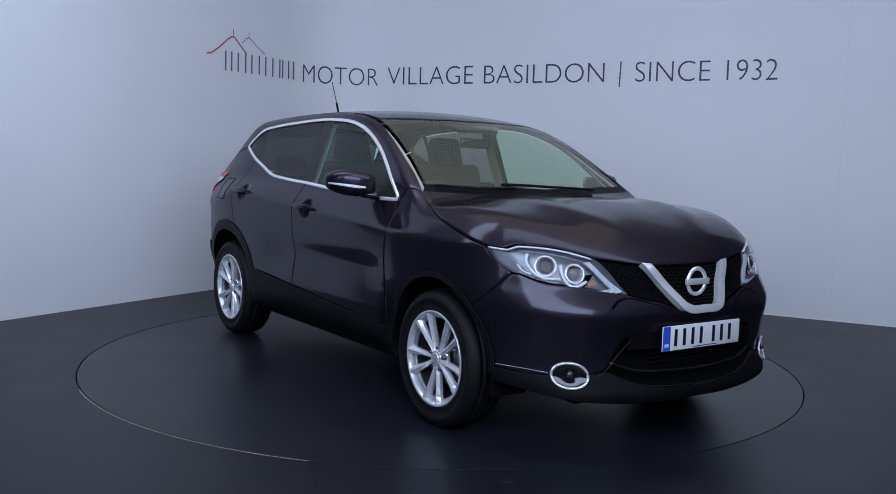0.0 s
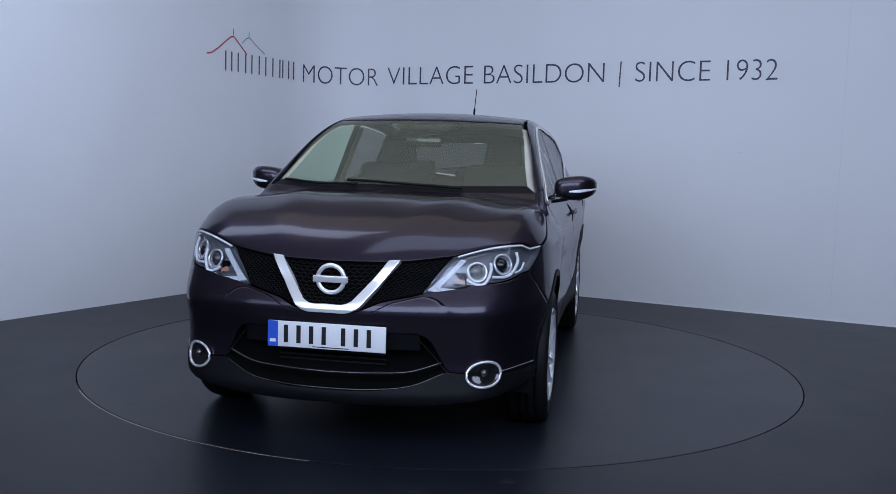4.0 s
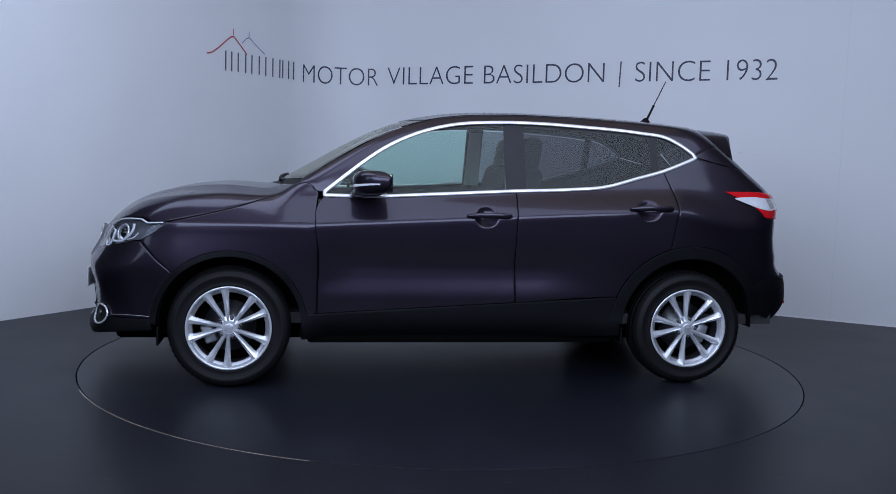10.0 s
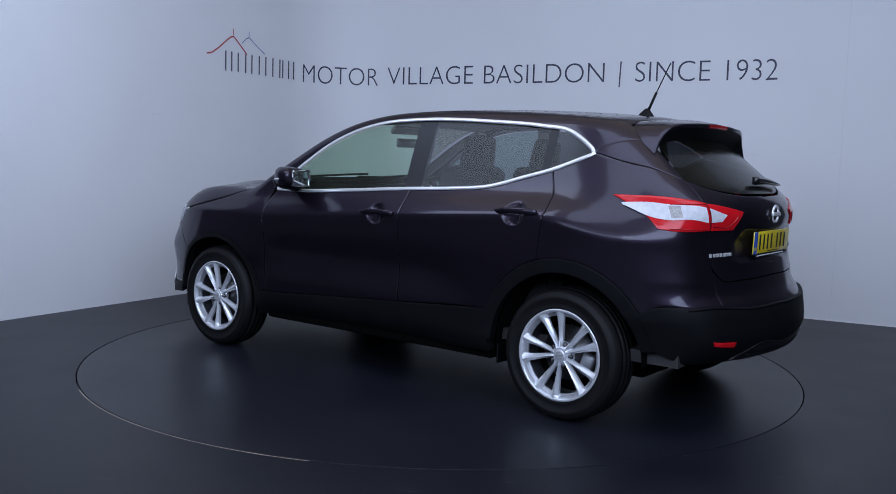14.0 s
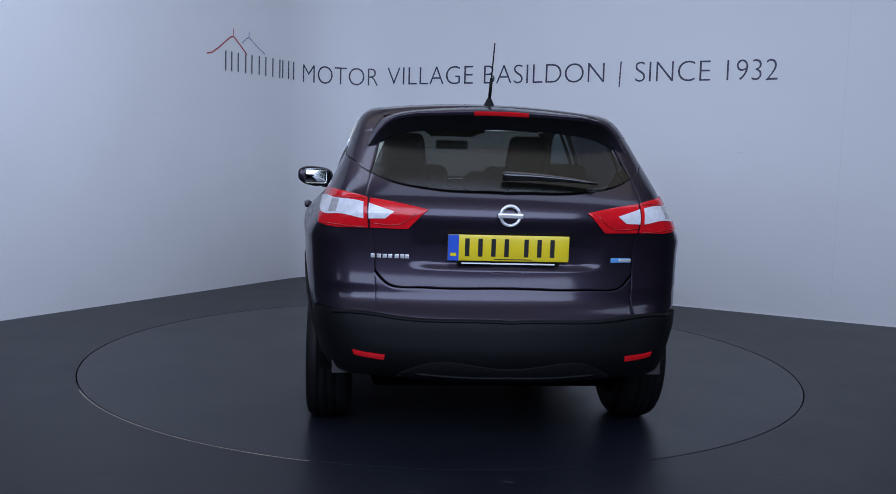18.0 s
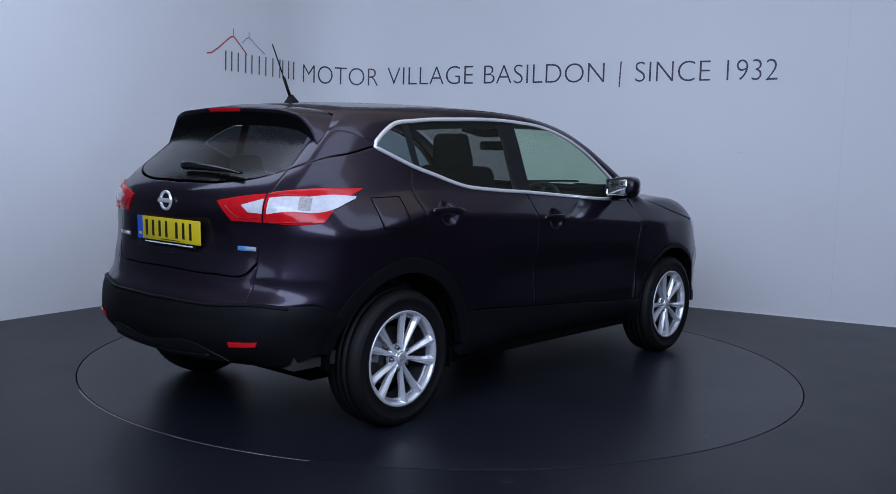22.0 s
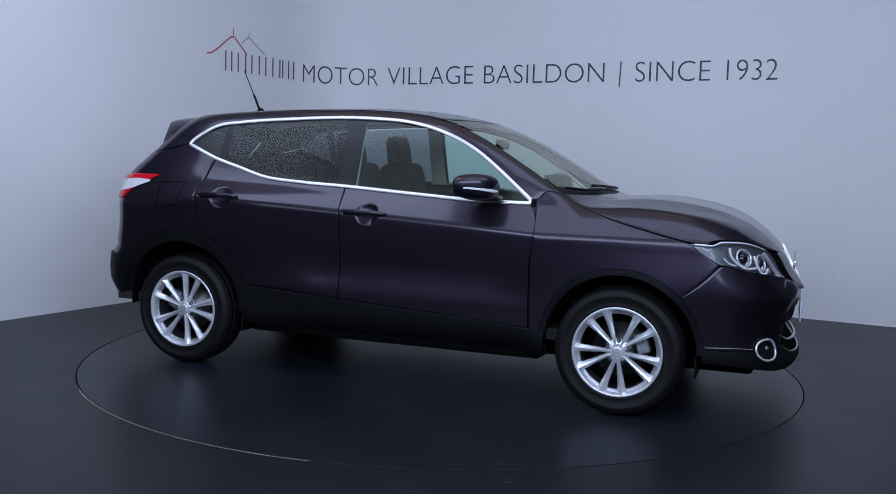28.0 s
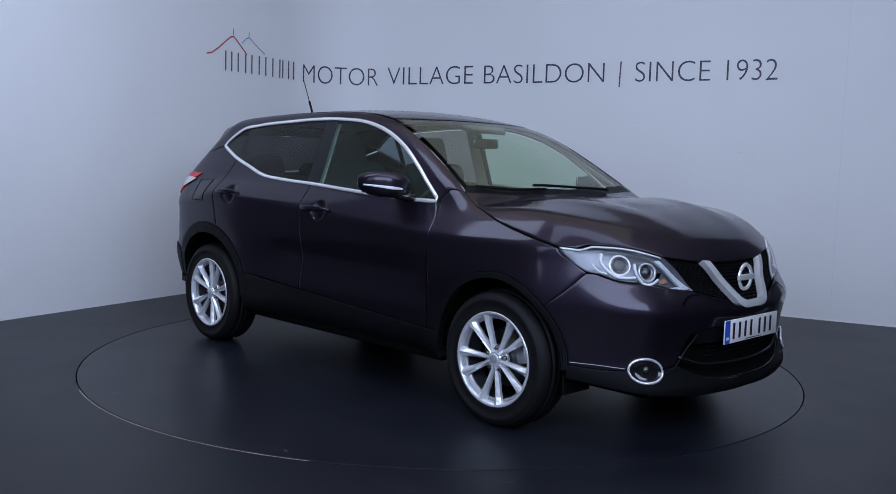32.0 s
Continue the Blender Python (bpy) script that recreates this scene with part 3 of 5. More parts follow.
# lines of the side, as (x, z)
BELT = [(0.815, 1.066), (0.57, 1.066), (0.15, 1.088), (-0.275, 1.114), (-0.60, 1.130), (-0.80, 1.148), (-1.015, 1.205), (-1.174, 1.250), (-1.30, 1.298), (-1.385, 1.332)]
BELTF = spline([(-x, z) for x, z in BELT], 0.03)
HEAD = [(0.815, 1.085), (0.74, 1.145), (0.62, 1.240), (0.455, 1.352), (0.29, 1.428), (0.095, 1.481), (-0.2, 1.507), (-0.45, 1.508), (-0.7, 1.497), (-1.05, 1.472), (-1.22, 1.446), (-1.30, 1.405), (-1.385, 1.345)]


def belt(x0, x1, n=24, dz=0.0):
    xs = np.linspace(x0, x1, n)
    return np.stack([xs, BELTF(-xs) + dz], 1)


def sill_z(x):
    return 0.418 + (0.84 - x) * 0.0605


# front wing
wing_back = [(0.853 + GAP_W, sill_z(0.85)), (0.850 + GAP_W, 0.75), (0.862 + GAP_W, 1.0), (0.856 + GAP_W, 1.062)]
hood_side = [(1.08, 1.058), (1.15, 1.040), (1.24, 1.010), (1.34, 0.982), (1.50, 0.944), (1.662, 0.908)]
FOOT = on_top([(0.828, 0.792), (0.90, 0.772), (0.985, 0.745)], 16)
hood_edge = snap(fine(chain(FOOT[-1:], FOOT[-1:], on_side(hood_side, 24)), 60))
wing = panel(chain(on_side([(0.853 + GAP_W, sill_z(0.85)), (0.905, 0.41)], 6), on_side(arc(FA, 0.335, FARCH, 170, 45, 60), sharp=True)),
             chain(on_side([(0.856 + GAP_W, 1.062), (0.845, 1.075)], 4), FOOT[3:], hood_edge),
             on_side(wing_back), chain(on_side([(FA + FARCH * math.cos(math.radians(45)), 0.335 + FARCH * math.sin(math.radians(45))), (1.71, 0.707), (1.797, 0.797)], 20), on_side([(1.797, 0.801), (1.73, 0.844), (1.666, 0.892), (1.662, 0.900)], 20)), 64, 64)
both("front_wing", wing, PAINT)

# doors, below the window line
split_z0, split_z1 = sill_z(-0.27), float(BELTF(0.275))
both("front_door", panel(on_side([(-0.268 + GAP_W, split_z0), (0.848 - GAP_W, sill_z(0.85))], 40), on_side(belt(-0.275 + GAP_W, 0.815)), on_side([(-0.268 + GAP_W, split_z0), (-0.262, 0.8), (-0.275 + GAP_W, split_z1)]),
     on_side([(0.848 - GAP_W, sill_z(0.85)), (0.845 - GAP_W, 0.75), (0.857 - GAP_W, 1.0), (0.815, 1.066)]), 96, 92), PAINT)
A0 = math.degrees(math.acos((1.185 - 1.323) / -RARCH))
rear_door_edge = [(-1.185, 0.335 + RARCH * math.sin(math.radians(A0))), (-1.205, 0.93), (-1.222, 1.096), (-1.174, 1.250)]
door_arch = arc(RA, 0.335, RARCH + GAP_W, 22, A0, 30)
both("rear_door", panel(on_side([tuple(door_arch[0]), (-0.8, sill_z(-0.8)), (-0.273 - GAP_W, split_z0)], 40), on_side(belt(-1.174 + GAP_W, -0.280)), chain(on_side(door_arch, sharp=True), on_side([(x + GAP_W, z) for x, z in rear_door_edge], 30)),
     on_side([(-0.273 - GAP_W, split_z0), (-0.267, 0.8), (-0.280, split_z1)]), 84, 92), PAINT)
# rear quarter with the pillar above it
quarter_low = chain(on_side(arc(RA, 0.335, RARCH, 149, A0, 40), sharp=True))
both("rear_quarter", panel(near([(-2.02, 0.56, 0.622), (-1.93, 0.72, 0.622), (-1.80, 0.83, 0.616), (-1.722, 0.86, 0.567)], 30), near([(-1.86, 0.60, 1.27), (-1.78, 0.655, 1.29), (-1.6, 0.69, 1.29), (-1.385, 0.668, 1.330)], 40),
     near([(-2.02, 0.56, 0.622), (-2.035, 0.585, 0.8), (-2.03, 0.60, 0.98), (-1.99, 0.62, 1.13), (-1.86, 0.60, 1.27)], 30),
     chain(quarter_low, on_side([(x - GAP_W, z) for x, z in rear_door_edge], 20), on_side(belt(-1.174, -1.385))), 50, 90), PAINT)
# rail above the windows, from the foot of the front pillar to the rear pillar
rail_low = on_side(fine(HEAD, 80), sharp=True)
rail_top = near([(0.975, 0.712, 1.11), (0.9, 0.69, 1.16), (0.7, 0.655, 1.28), (0.5, 0.62, 1.39), (0.3, 0.585, 1.475), (0.1, 0.565, 1.52), (-0.3, 0.555, 1.545), (-0.8, 0.55, 1.538), (-1.3, 0.54, 1.51), (-1.55, 0.53, 1.48), (-1.64, 0.55, 1.43)], 90)
both("roof_rail_panel", panel(rail_low[::-1], rail_top[::-1], near([(-1.385, 0.665, 1.345), (-1.5, 0.62, 1.38), (-1.64, 0.55, 1.43)], 20), chain(rail_low[:1], FOOT[2:] + [-0.004, 0, 0.004], rail_top[:1]), 90, 14), PAINT)
both("rear_pillar", panel(near([(-1.86, 0.60, 1.272), (-1.78, 0.655, 1.292), (-1.6, 0.69, 1.292), (-1.385, 0.668, 1.332)], 40), near([(-1.645, 0.548, 1.43), (-1.5, 0.62, 1.38), (-1.387, 0.665, 1.345)], 30),
     near([(-1.86, 0.60, 1.272), (-1.76, 0.575, 1.345), (-1.645, 0.548, 1.43)], 20), near([(-1.385, 0.668, 1.332), (-1.387, 0.665, 1.345)], 6), 24, 14), PAINT)
# roof
roof_side = near([(0.235, 0.574, 1.49), (0.1, 0.563, 1.522), (-0.3, 0.552, 1.547), (-0.8, 0.547, 1.54), (-1.3, 0.537, 1.512), (-1.5, 0.53, 1.49)], 60)
roof = panel(across(on_top([(-1.50, 0.0), (-1.50, 0.53)], 30)), across(on_top([(0.335, 0.0), (0.30, 0.35), (0.235, 0.572)], 30)), (roof_side * [1, -1, 1])[::-1], roof_side[::-1], 40, 50)
part("roof", roof, PAINT, car)
# bonnet
front_edge = chain(on_front([(0.0, 0.838), (0.27, 0.846), (0.50, 0.874)], 20), near([(2.0, 0.50, 0.874), (1.86, 0.66, 0.895), (1.76, 0.745, 0.905)], 20), on_side([(1.76, 0.906), (1.662, 0.9125)], 6))
he = hood_edge + [0, 0, 0.0045]
part("bonnet", panel(across(front_edge), across(on_top([(1.132, 0.0), (1.104, 0.3), (1.044, 0.55), (0.985, 0.745)], 30)), (he * [1, -1, 1])[::-1], he[::-1], 70, 50), PAINT, car)
# front bumper: painted skin over a black lower part, with the intake between them
fb_top = chain(on_front([(0.0, 0.636), (0.13, 0.641), (0.21, 0.675)], 12), on_front([(0.21, 0.675), (0.385, 0.716)], 10), near([(2.10, 0.385, 0.716), (2.0, 0.57, 0.734), (1.90, 0.70, 0.758), (1.82, 0.765, 0.796)], 30), on_side([(1.812, 0.797), (1.802, 0.800)], 4))
arch_low = (FA + FARCH * math.cos(math.radians(6)), 0.335 + FARCH * math.sin(math.radians(6)))
in_top = on_front([(0.0, 0.552), (0.38, 0.550)], 20)
in_side = on_front([(0.50, 0.392), (0.465, 0.46), (0.42, 0.53), (0.38, 0.550)], 16)
fb_corner = near([(2.11, 0.50, 0.392), (2.03, 0.62, 0.375), (1.92, 0.74, 0.372), (arch_low[0], 0.83, arch_low[1])], 30)
fb_low = chain(in_top, in_side[::-1], fb_corner)
fb_side = chain(on_side(arc(FA, 0.335, FARCH, 6, 45, 24), sharp=True), on_side([(FA + FARCH * math.cos(math.radians(45)) + GAP_W, 0.335 + FARCH * math.sin(math.radians(45)) - GAP_W), (1.713, 0.703), (1.802, 0.796)], 20))
part("front_bumper", panel(across(fb_low), across(fb_top), fb_side * [1, -1, 1], fb_side, 110, 34), PAINT, car)
in_bot = on_front([(0.0, 0.300), (0.2, 0.304), (0.36, 0.328), (0.50, 0.386)], 30)
fb_bot = near([(2.18, 0.0, 0.252), (2.12, 0.35, 0.256), (2.0, 0.6, 0.276), (1.87, 0.74, 0.300), (1.735, 0.80, 0.316)], 50)
lip_side = on_side([(1.735, 0.316), (arch_low[0], arch_low[1] - 0.004)], 8)
part("front_bumper_lip", panel(across(fb_bot), across(chain(in_bot, fb_corner - [0, 0, 0.004])), lip_side * [1, -1, 1], lip_side, 100, 12, lift=0.003, rim=0.02), BLACKP, car, "black lower front bumper")
# rear bumper: painted band, then black lower part
rb_line = near([(-2.15, 0.0, 0.613), (-2.08, 0.45, 0.614), (-2.02, 0.56, 0.615), (-1.93, 0.72, 0.615), (-1.80, 0.83, 0.609), (-1.730, 0.86, 0.560)], 50)
rb_up = near([(-2.07, 0.0, 0.742), (-2.06, 0.35, 0.742), (-2.02, 0.52, 0.752), (-2.0, 0.575, 0.80)], 40)
part("rear_bumper_band", panel(across(near([(-2.15, 0.0, 0.620), (-2.08, 0.45, 0.621), (-2.02, 0.56, 0.622)], 30)), across(rb_up), near([(-2.02, -0.56, 0.622), (-2.0, -0.575, 0.80)], 14), near([(-2.02, 0.56, 0.622), (-2.0, 0.575, 0.80)], 14), 50, 12), PAINT, car)
rb_bot = near([(-2.07, 0.0, 0.355), (-2.02, 0.4, 0.355), (-1.93, 0.65, 0.366), (-1.85, 0.75, 0.388), (-1.775, 0.80, 0.430)], 50)
rb_side = chain(on_side([(-1.775, 0.430), (-1.781, 0.440)], 8), on_side(arc(RA, 0.335, RARCH - 0.015, 167, 149, 20), sharp=True))
part("rear_bumper", panel(across(rb_bot), across(rb_line), rb_side * [1, -1, 1], rb_side, 80, 26, lift=0.008, rim=0.035), BLACKP, car, "black textured plastic lower bumper")
part("bumper_ledge", tube(snap(across(rb_line[:38]), 0.004), 0.011, 8, 0.7), BLACKP, car)
# tailgate below its glass
tg_top = near([(-2.0, 0.0, 1.14), (-1.96, 0.30, 1.142), (-1.90, 0.5, 1.19), (-1.85, 0.605, 1.262)], 30)
tg_bot = near([(-2.07, 0.0, 0.748), (-2.06, 0.35, 0.748), (-2.02, 0.515, 0.758), (-2.0, 0.57, 0.81)], 30)
tg_side = near([(-2.0, 0.57, 0.81), (-2.0, 0.592, 0.98), (-1.965, 0.615, 1.13), (-1.855, 0.597, 1.262)], 30)
part("tailgate", panel(across(tg_bot), across(tg_top), tg_side * [1, -1, 1], tg_side, 110, 80), PAINT, car)
# sheet glass
part("windscreen", panel(across(on_top([(1.055, 0.0), (1.028, 0.3), (0.968, 0.55), (0.928, 0.69)], 30)), across(on_top([(0.34, 0.0), (0.305, 0.35), (0.245, 0.568)], 30)), near([(0.928, -0.69, 1.135), (0.7, -0.645, 1.28), (0.5, -0.612, 1.39), (0.245, -0.568, 1.49)], 40), near([(0.928, 0.69, 1.135), (0.7, 0.645, 1.28), (0.5, 0.612, 1.39), (0.245, 0.568, 1.49)], 40), 40, 40, lift=-0.003, rim=0), SCREEN, car, "clear windscreen")
part("rear_window", panel(across(near([(-1.985, 0.0, 1.148), (-1.95, 0.30, 1.15), (-1.89, 0.5, 1.197), (-1.85, 0.598, 1.268)], 30)), across(near([(-1.66, 0.0, 1.42), (-1.63, 0.3, 1.42), (-1.60, 0.50, 1.42)], 30)), near([(-1.85, -0.598, 1.268), (-1.60, -0.50, 1.42)], 20), near([(-1.85, 0.598, 1.268), (-1.60, 0.50, 1.42)], 20), 40, 20, lift=-0.002, rim=0), REARGLASS, car, "dark tinted rear window")
HEADF = spline([(-x, z) for x, z in HEAD], 0.02)


def pane(x0, x1, z_in=0.014):
    xs = np.linspace(x0, x1, 30)
    lo, hi = BELTF(-xs) + z_in, HEADF(-xs) - z_in
    hi = np.maximum(hi, lo + 0.002)
    b, t = np.stack([xs, lo], 1), np.stack([xs, hi], 1)
    return panel(on_side(b, sharp=True), on_side(t, sharp=True), on_side(np.linspace(b[0], t[0], 20), sharp=True), on_side(np.linspace(b[-1], t[-1], 20), sharp=True), 30, 20, lift=-0.004, rim=0)


both("front_side_window", pane(-0.215, 0.79), GLASS, label="green-tinted side window")
both("rear_side_window", pane(-1.10, -0.335), PRIVACY, label="dark privacy glass window")
both("quarter_window", pane(-1.36, -1.15), PRIVACY, label="small dark quarter window")
both("centre_pillar", pane(-0.335, -0.215, 0.004), SATIN, label="satin black pillar cover")
both("rear_window_divider", pane(-1.15, -1.10, 0.004), SATIN)
chrome_loop = chain(on_side(fine(BELT, 120), sharp=True), on_side(fine(HEAD, 120)[::-1], sharp=True))
nn = normal(chrome_loop)
both("window_chrome_trim", tube(snap(chrome_loop, 0.003), 0.0118, 8, 0.55, True, nn / np.linalg.norm(nn, axis=1)[:, None]), CHROME, label="bright chrome strip round the side windows")
# black sills and arch trims
both("sill_cladding", panel(on_side([(0.93, 0.265), (0.2, 0.262), (-0.4, 0.270), (-0.90, 0.29)], 40)[::-1], on_side([(-0.868, sill_z(-0.86) - 0.004), (0.2, sill_z(0.2) - 0.004), (0.905, sill_z(0.9) - 0.004)], 40), on_side([(-0.90, 0.29), (-0.868, sill_z(-0.86) - 0.004)], 10), on_side([(0.93, 0.265), (0.905, sill_z(0.9) - 0.004)], 10), 50, 14, lift=0.004, rim=0.05), BLACKP, label="black textured sill cladding")


def arch_trim(cx, r_out, r_in, a0, a1):
    o, i = on_side(arc(cx, 0.335, r_out - 0.002, a0, a1, 70), sharp=True), on_side(arc(cx, 0.335, r_in, a0, a1, 70), sharp=True)
    return panel(i, o, np.linspace(i[0], o[0], 8), np.linspace(i[-1], o[-1], 8), 64, 6, lift=0.005, rim=0.045)


both("front_arch_trim", arch_trim(FA, FARCH, 0.392, 2, 184), BLACKP, label="black textured wheel arch trim")
both("rear_arch_trim", arch_trim(RA, RARCH, 0.412, 3, 171), BLACKP, label="black textured wheel arch trim")
# dark channels behind the shut lines
for line in (on_side(wing_back, 30), on_side([(-0.270, split_z0), (-0.265, 0.8), (-0.2775, split_z1)], 30), on_side(rear_door_edge, 30), hood_edge + [0, 0, 0.002], tg_side, on_side([(1.627, 0.634), (1.711, 0.705), (1.80, 0.797)], 20)):
    both("shut_line_channel", tube(snap(line, -0.013), 0.011, 6, 1.0), GAP)


# ---- wheels: local z points out of the car ----
def tyre_mesh():
    prof = [(0.206, -0.19), (0.225, -0.205), (0.265, -0.213), (0.305, -0.208), (0.326, -0.19), (0.3345, -0.17), (0.337, -0.142), (0.337, -0.139), (0.330, -0.138), (0.330, -0.130), (0.338, -0.129), (0.3385, -0.105),
            (0.3385, -0.100), (0.331, -0.099), (0.331, -0.091), (0.338, -0.090), (0.337, -0.062), (0.330, -0.061), (0.330, -0.053), (0.3365, -0.052), (0.334, -0.034), (0.328, -0.018), (0.321, -0.008), (0.317, -0.0065), (0.312, -0.003),
            (0.300, 0.0015), (0.298, 0.003), (0.285, 0.0045), (0.283, 0.003), (0.262, 0.001), (0.245, -0.004), (0.243, -0.0025), (0.236, -0.005), (0.232, -0.010), (0.222, -0.016)]
    prof = [(0.206 + (r - 0.206) * 0.975 if r > 0.24 else r, h) for r, h in prof]
    vs, fs = lathe(prof, 120)
    n = len(prof)
    for i in range(120):
        if i % 2 == 0:
            for j in (19, 20, 21, 22):
                x, y, z = vs[i * n + j]
                vs[i * n + j] = (x * 0.988, y * 0.988, z - 0.002)
    return vs, fs


def rim_mesh():
    prof = [(0.2305, -0.008), (0.2325, -0.004), (0.231, -0.001), (0.226, 0.0005), (0.219, -0.003), (0.214, -0.012), (0.2105, -0.03), (0.208, -0.06), (0.200, -0.10), (0.204, -0.17), (0.215, -0.19), (0.222, -0.19)]
    ring = to_bm(lathe(prof[:7], 96))
    hub = to_bm(lathe([(0.0, -0.020), (0.030, -0.019), (0.036, -0.0195), (0.041, -0.026), (0.062, -0.034), (0.068, -0.044), (0.066, -0.06), (0.0, -0.075)], 60))
    bms = [ring, hub]
    for k in range(5):
        for sgn in (-1, 1):
            vs, fs = [], []
            rows = [(0.032, 24, 0.0085, -0.023), (0.06, 24, 0.0105, -0.0215), (0.09, 23.0, 0.0125, -0.0190), (0.14, 22.2, 0.0155, -0.0150), (0.185, 22.0, 0.0195, -0.0105), (0.206, 22.0, 0.0250, -0.0075), (0.2180, 22.0, 0.0310, -0.0050)]
            for r, deg, hw, h in rows:
                a = math.radians(90 + 72 * k + sgn * deg)
                c, s = math.cos(a), math.sin(a)
                tx, ty = -s * sgn, c * sgn  # away from the pair's middle
                for off, dh in ((-hw, -0.026), (-hw * 0.96, -0.0105), (-hw * 0.15, 0.0040), (hw * 0.35, 0.0005), (hw * 0.97, -0.0130), (hw, -0.028), (0, -0.040)):
                    vs.append((r * c + tx * off, r * s + ty * off, h + dh))
            m = 7
            for i in range(len(rows) - 1):
                for j in range(m):
                    q = (i * m + j, i * m + (j + 1) % m, (i + 1) * m + (j + 1) % m, (i + 1) * m + j)
                    fs.append(q if sgn > 0 else q[::-1])
            fs += [tuple(range(m)), tuple(range((len(rows) - 1) * m, len(rows) * m))]
            bms.append(to_bm((vs, fs)))
    return joined(*bms)


def put_wheel(x, y, sgn, spin):
    turn = pose(x, sgn * y, TYRE_R - 0.003, -90 * sgn, 0, 0) @ pose(0, 0, 0, 0, 0, spin)
    wheel = part("wheel", tyre_mesh(), RUBBER, car, "black tyre on a silver ten-spoke alloy wheel")
    wheel.matrix_local = turn
    bm = rim_mesh()
    rim = part("rim", bm, ALLOY, wheel, "silver alloy rim with five pairs of spokes", smooth=False)
    for p in rim.data.polygons:
        p.use_smooth = math.hypot(p.center.x, p.center.y) > 0.2185
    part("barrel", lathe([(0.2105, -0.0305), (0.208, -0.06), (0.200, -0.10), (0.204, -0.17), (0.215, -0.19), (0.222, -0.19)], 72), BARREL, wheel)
    part("inner_lip", lathe([(0.2125, -0.026), (0.205, -0.030), (0.1975, -0.032), (0.195, -0.036), (0.197, -0.046)], 72), ALLOYD, wheel, "bright inner lip of the rim")
    part("brake_disc", lathe([(0.0, -0.085), (0.07, -0.085), (0.075, -0.105), (0.142, -0.105), (0.142, -0.12), (0.0, -0.12)], 60), STEEL, wheel)
    part("brake_backing", lathe([(0.0, -0.135), (0.198, -0.135), (0.198, -0.14), (0.0, -0.14)], 40), GAP, wheel)
    part("caliper", moved(box(0.085, 0.155, -0.055, 0.055, -0.13, -0.075, 0.012), pose(0, 0, 0, 0, 0, (20 if x > 0 else 160) - spin)), ALLOYD, wheel)
    part("centre_cap", lathe([(0.0, -0.0145), (0.022, -0.0148), (0.027, -0.017), (0.0275, -0.022)], 40), ALLOY, wheel)
    part("cap_emblem", joined(to_bm(lathe([(0.013, -0.0146), (0.0165, -0.0138), (0.018, -0.0146)], 32)), box(-0.021, 0.021, -0.004, 0.004, -0.0150, -0.0134, 0.0005)), ALLOYD, wheel)
    for k in range(5):
        a = math.radians(90 + 72 * k)
        part("nut_pocket", moved(to_bm(lathe([(0.0, -0.0315), (0.0135, -0.0315), (0.0145, -0.037)], 20)), pose(0.0545 * math.cos(a), 0.0545 * math.sin(a), 0)), GLOSSB, wheel)
        part("wheel_nut", moved(to_bm(lathe([(0.0, -0.018), (0.006, -0.0185), (0.009, -0.021), (0.0100, -0.030), (0.0125, -0.032), (0.0125, -0.036)], 6)), pose(0.0545 * math.cos(a), 0.0545 * math.sin(a), 0)), STEEL, wheel)
    return wheel


put_wheel(FA, 0.884, 1, 20)
put_wheel(FA, 0.884, -1, -5)
put_wheel(RA, 0.863, 1, 16)
put_wheel(RA, 0.863, -1, 20.5)


def well(cx, r, y0, y1):
    """A dark half-round liner over a wheel."""
    prof = [(r, y0), (r, y1)]
    vs, fs = [], []
    for i in range(33):
        a = math.radians(-1 + 182 * i / 32)
        vs += [(cx + r * math.cos(a), y0, 0.335 + r * math.sin(a)), (cx + r * math.cos(a), y1, 0.335 + r * math.sin(a)), (cx, y0, 0.335)]
    for i in range(32):
        fs += [(3 * i, 3 * i + 1, 3 * i + 4, 3 * i + 3), (3 * i, 3 * i + 3, 3 * i + 2)]
    return vs, fs


both("wheel_well", well(FA, 0.405, 0.60, 0.85), GAP)
both("wheel_well", well(RA, 0.420, 0.60, 0.80), GAP)
for fx in (1.702, -0.935):
    both("wheel_deflector", box(fx, fx + 0.012, 0.62, 0.82, 0.225, 0.33, 0.004), BLACKP, label="small black air deflector ahead of the wheel", smooth=False)
part("underbody", joined(box(-1.65, 1.98, -0.56, 0.56, 0.215, 0.45, 0.03), box(-1.97, -1.55, -0.62, 0.62, 0.385, 0.62), box(-0.88, 0.90, -0.80, 0.80, 0.235, 0.36, 0.02), box(0.95, 2.0, -0.56, 0.56, 0.33, 0.80), box(-1.9, -0.9, -0.54, 0.54, 0.42, 0.72)), GAP, car, smooth=False)
part("exhaust_silencer", moved(to_bm(lathe([(0.0, -0.24), (0.06, -0.24), (0.075, -0.22), (0.075, 0.22), (0.06, 0.24), (0.0, 0.24)], 24)), pose(-1.72, 0.15, 0.325, 90, 0, 0)), BLACKP, car)


# ---- front end ----
def loop_on(centre, rx, rz, n=40, front=1, lift=0.008, tilt=0.0):
    """An oval on the skin round a point (x, y, z), seen square-on to the skin there."""
    c = snap(np.array(centre, float))
    g = normal(c)
    g /= np.linalg.norm(g)
    h = np.cross([0, 0, 1.0], g)
    h /= np.linalg.norm(h)
    v = np.cross(g, h)
    a = np.linspace(0, 2 * math.pi, n, endpoint=False)
    sk = np.cos(a)[:, None] * rx * h + np.sin(a)[:, None] * rz * v + (np.cos(a) * tilt)[:, None] * v
    return snap(c + sk, lift), c, g, h, v


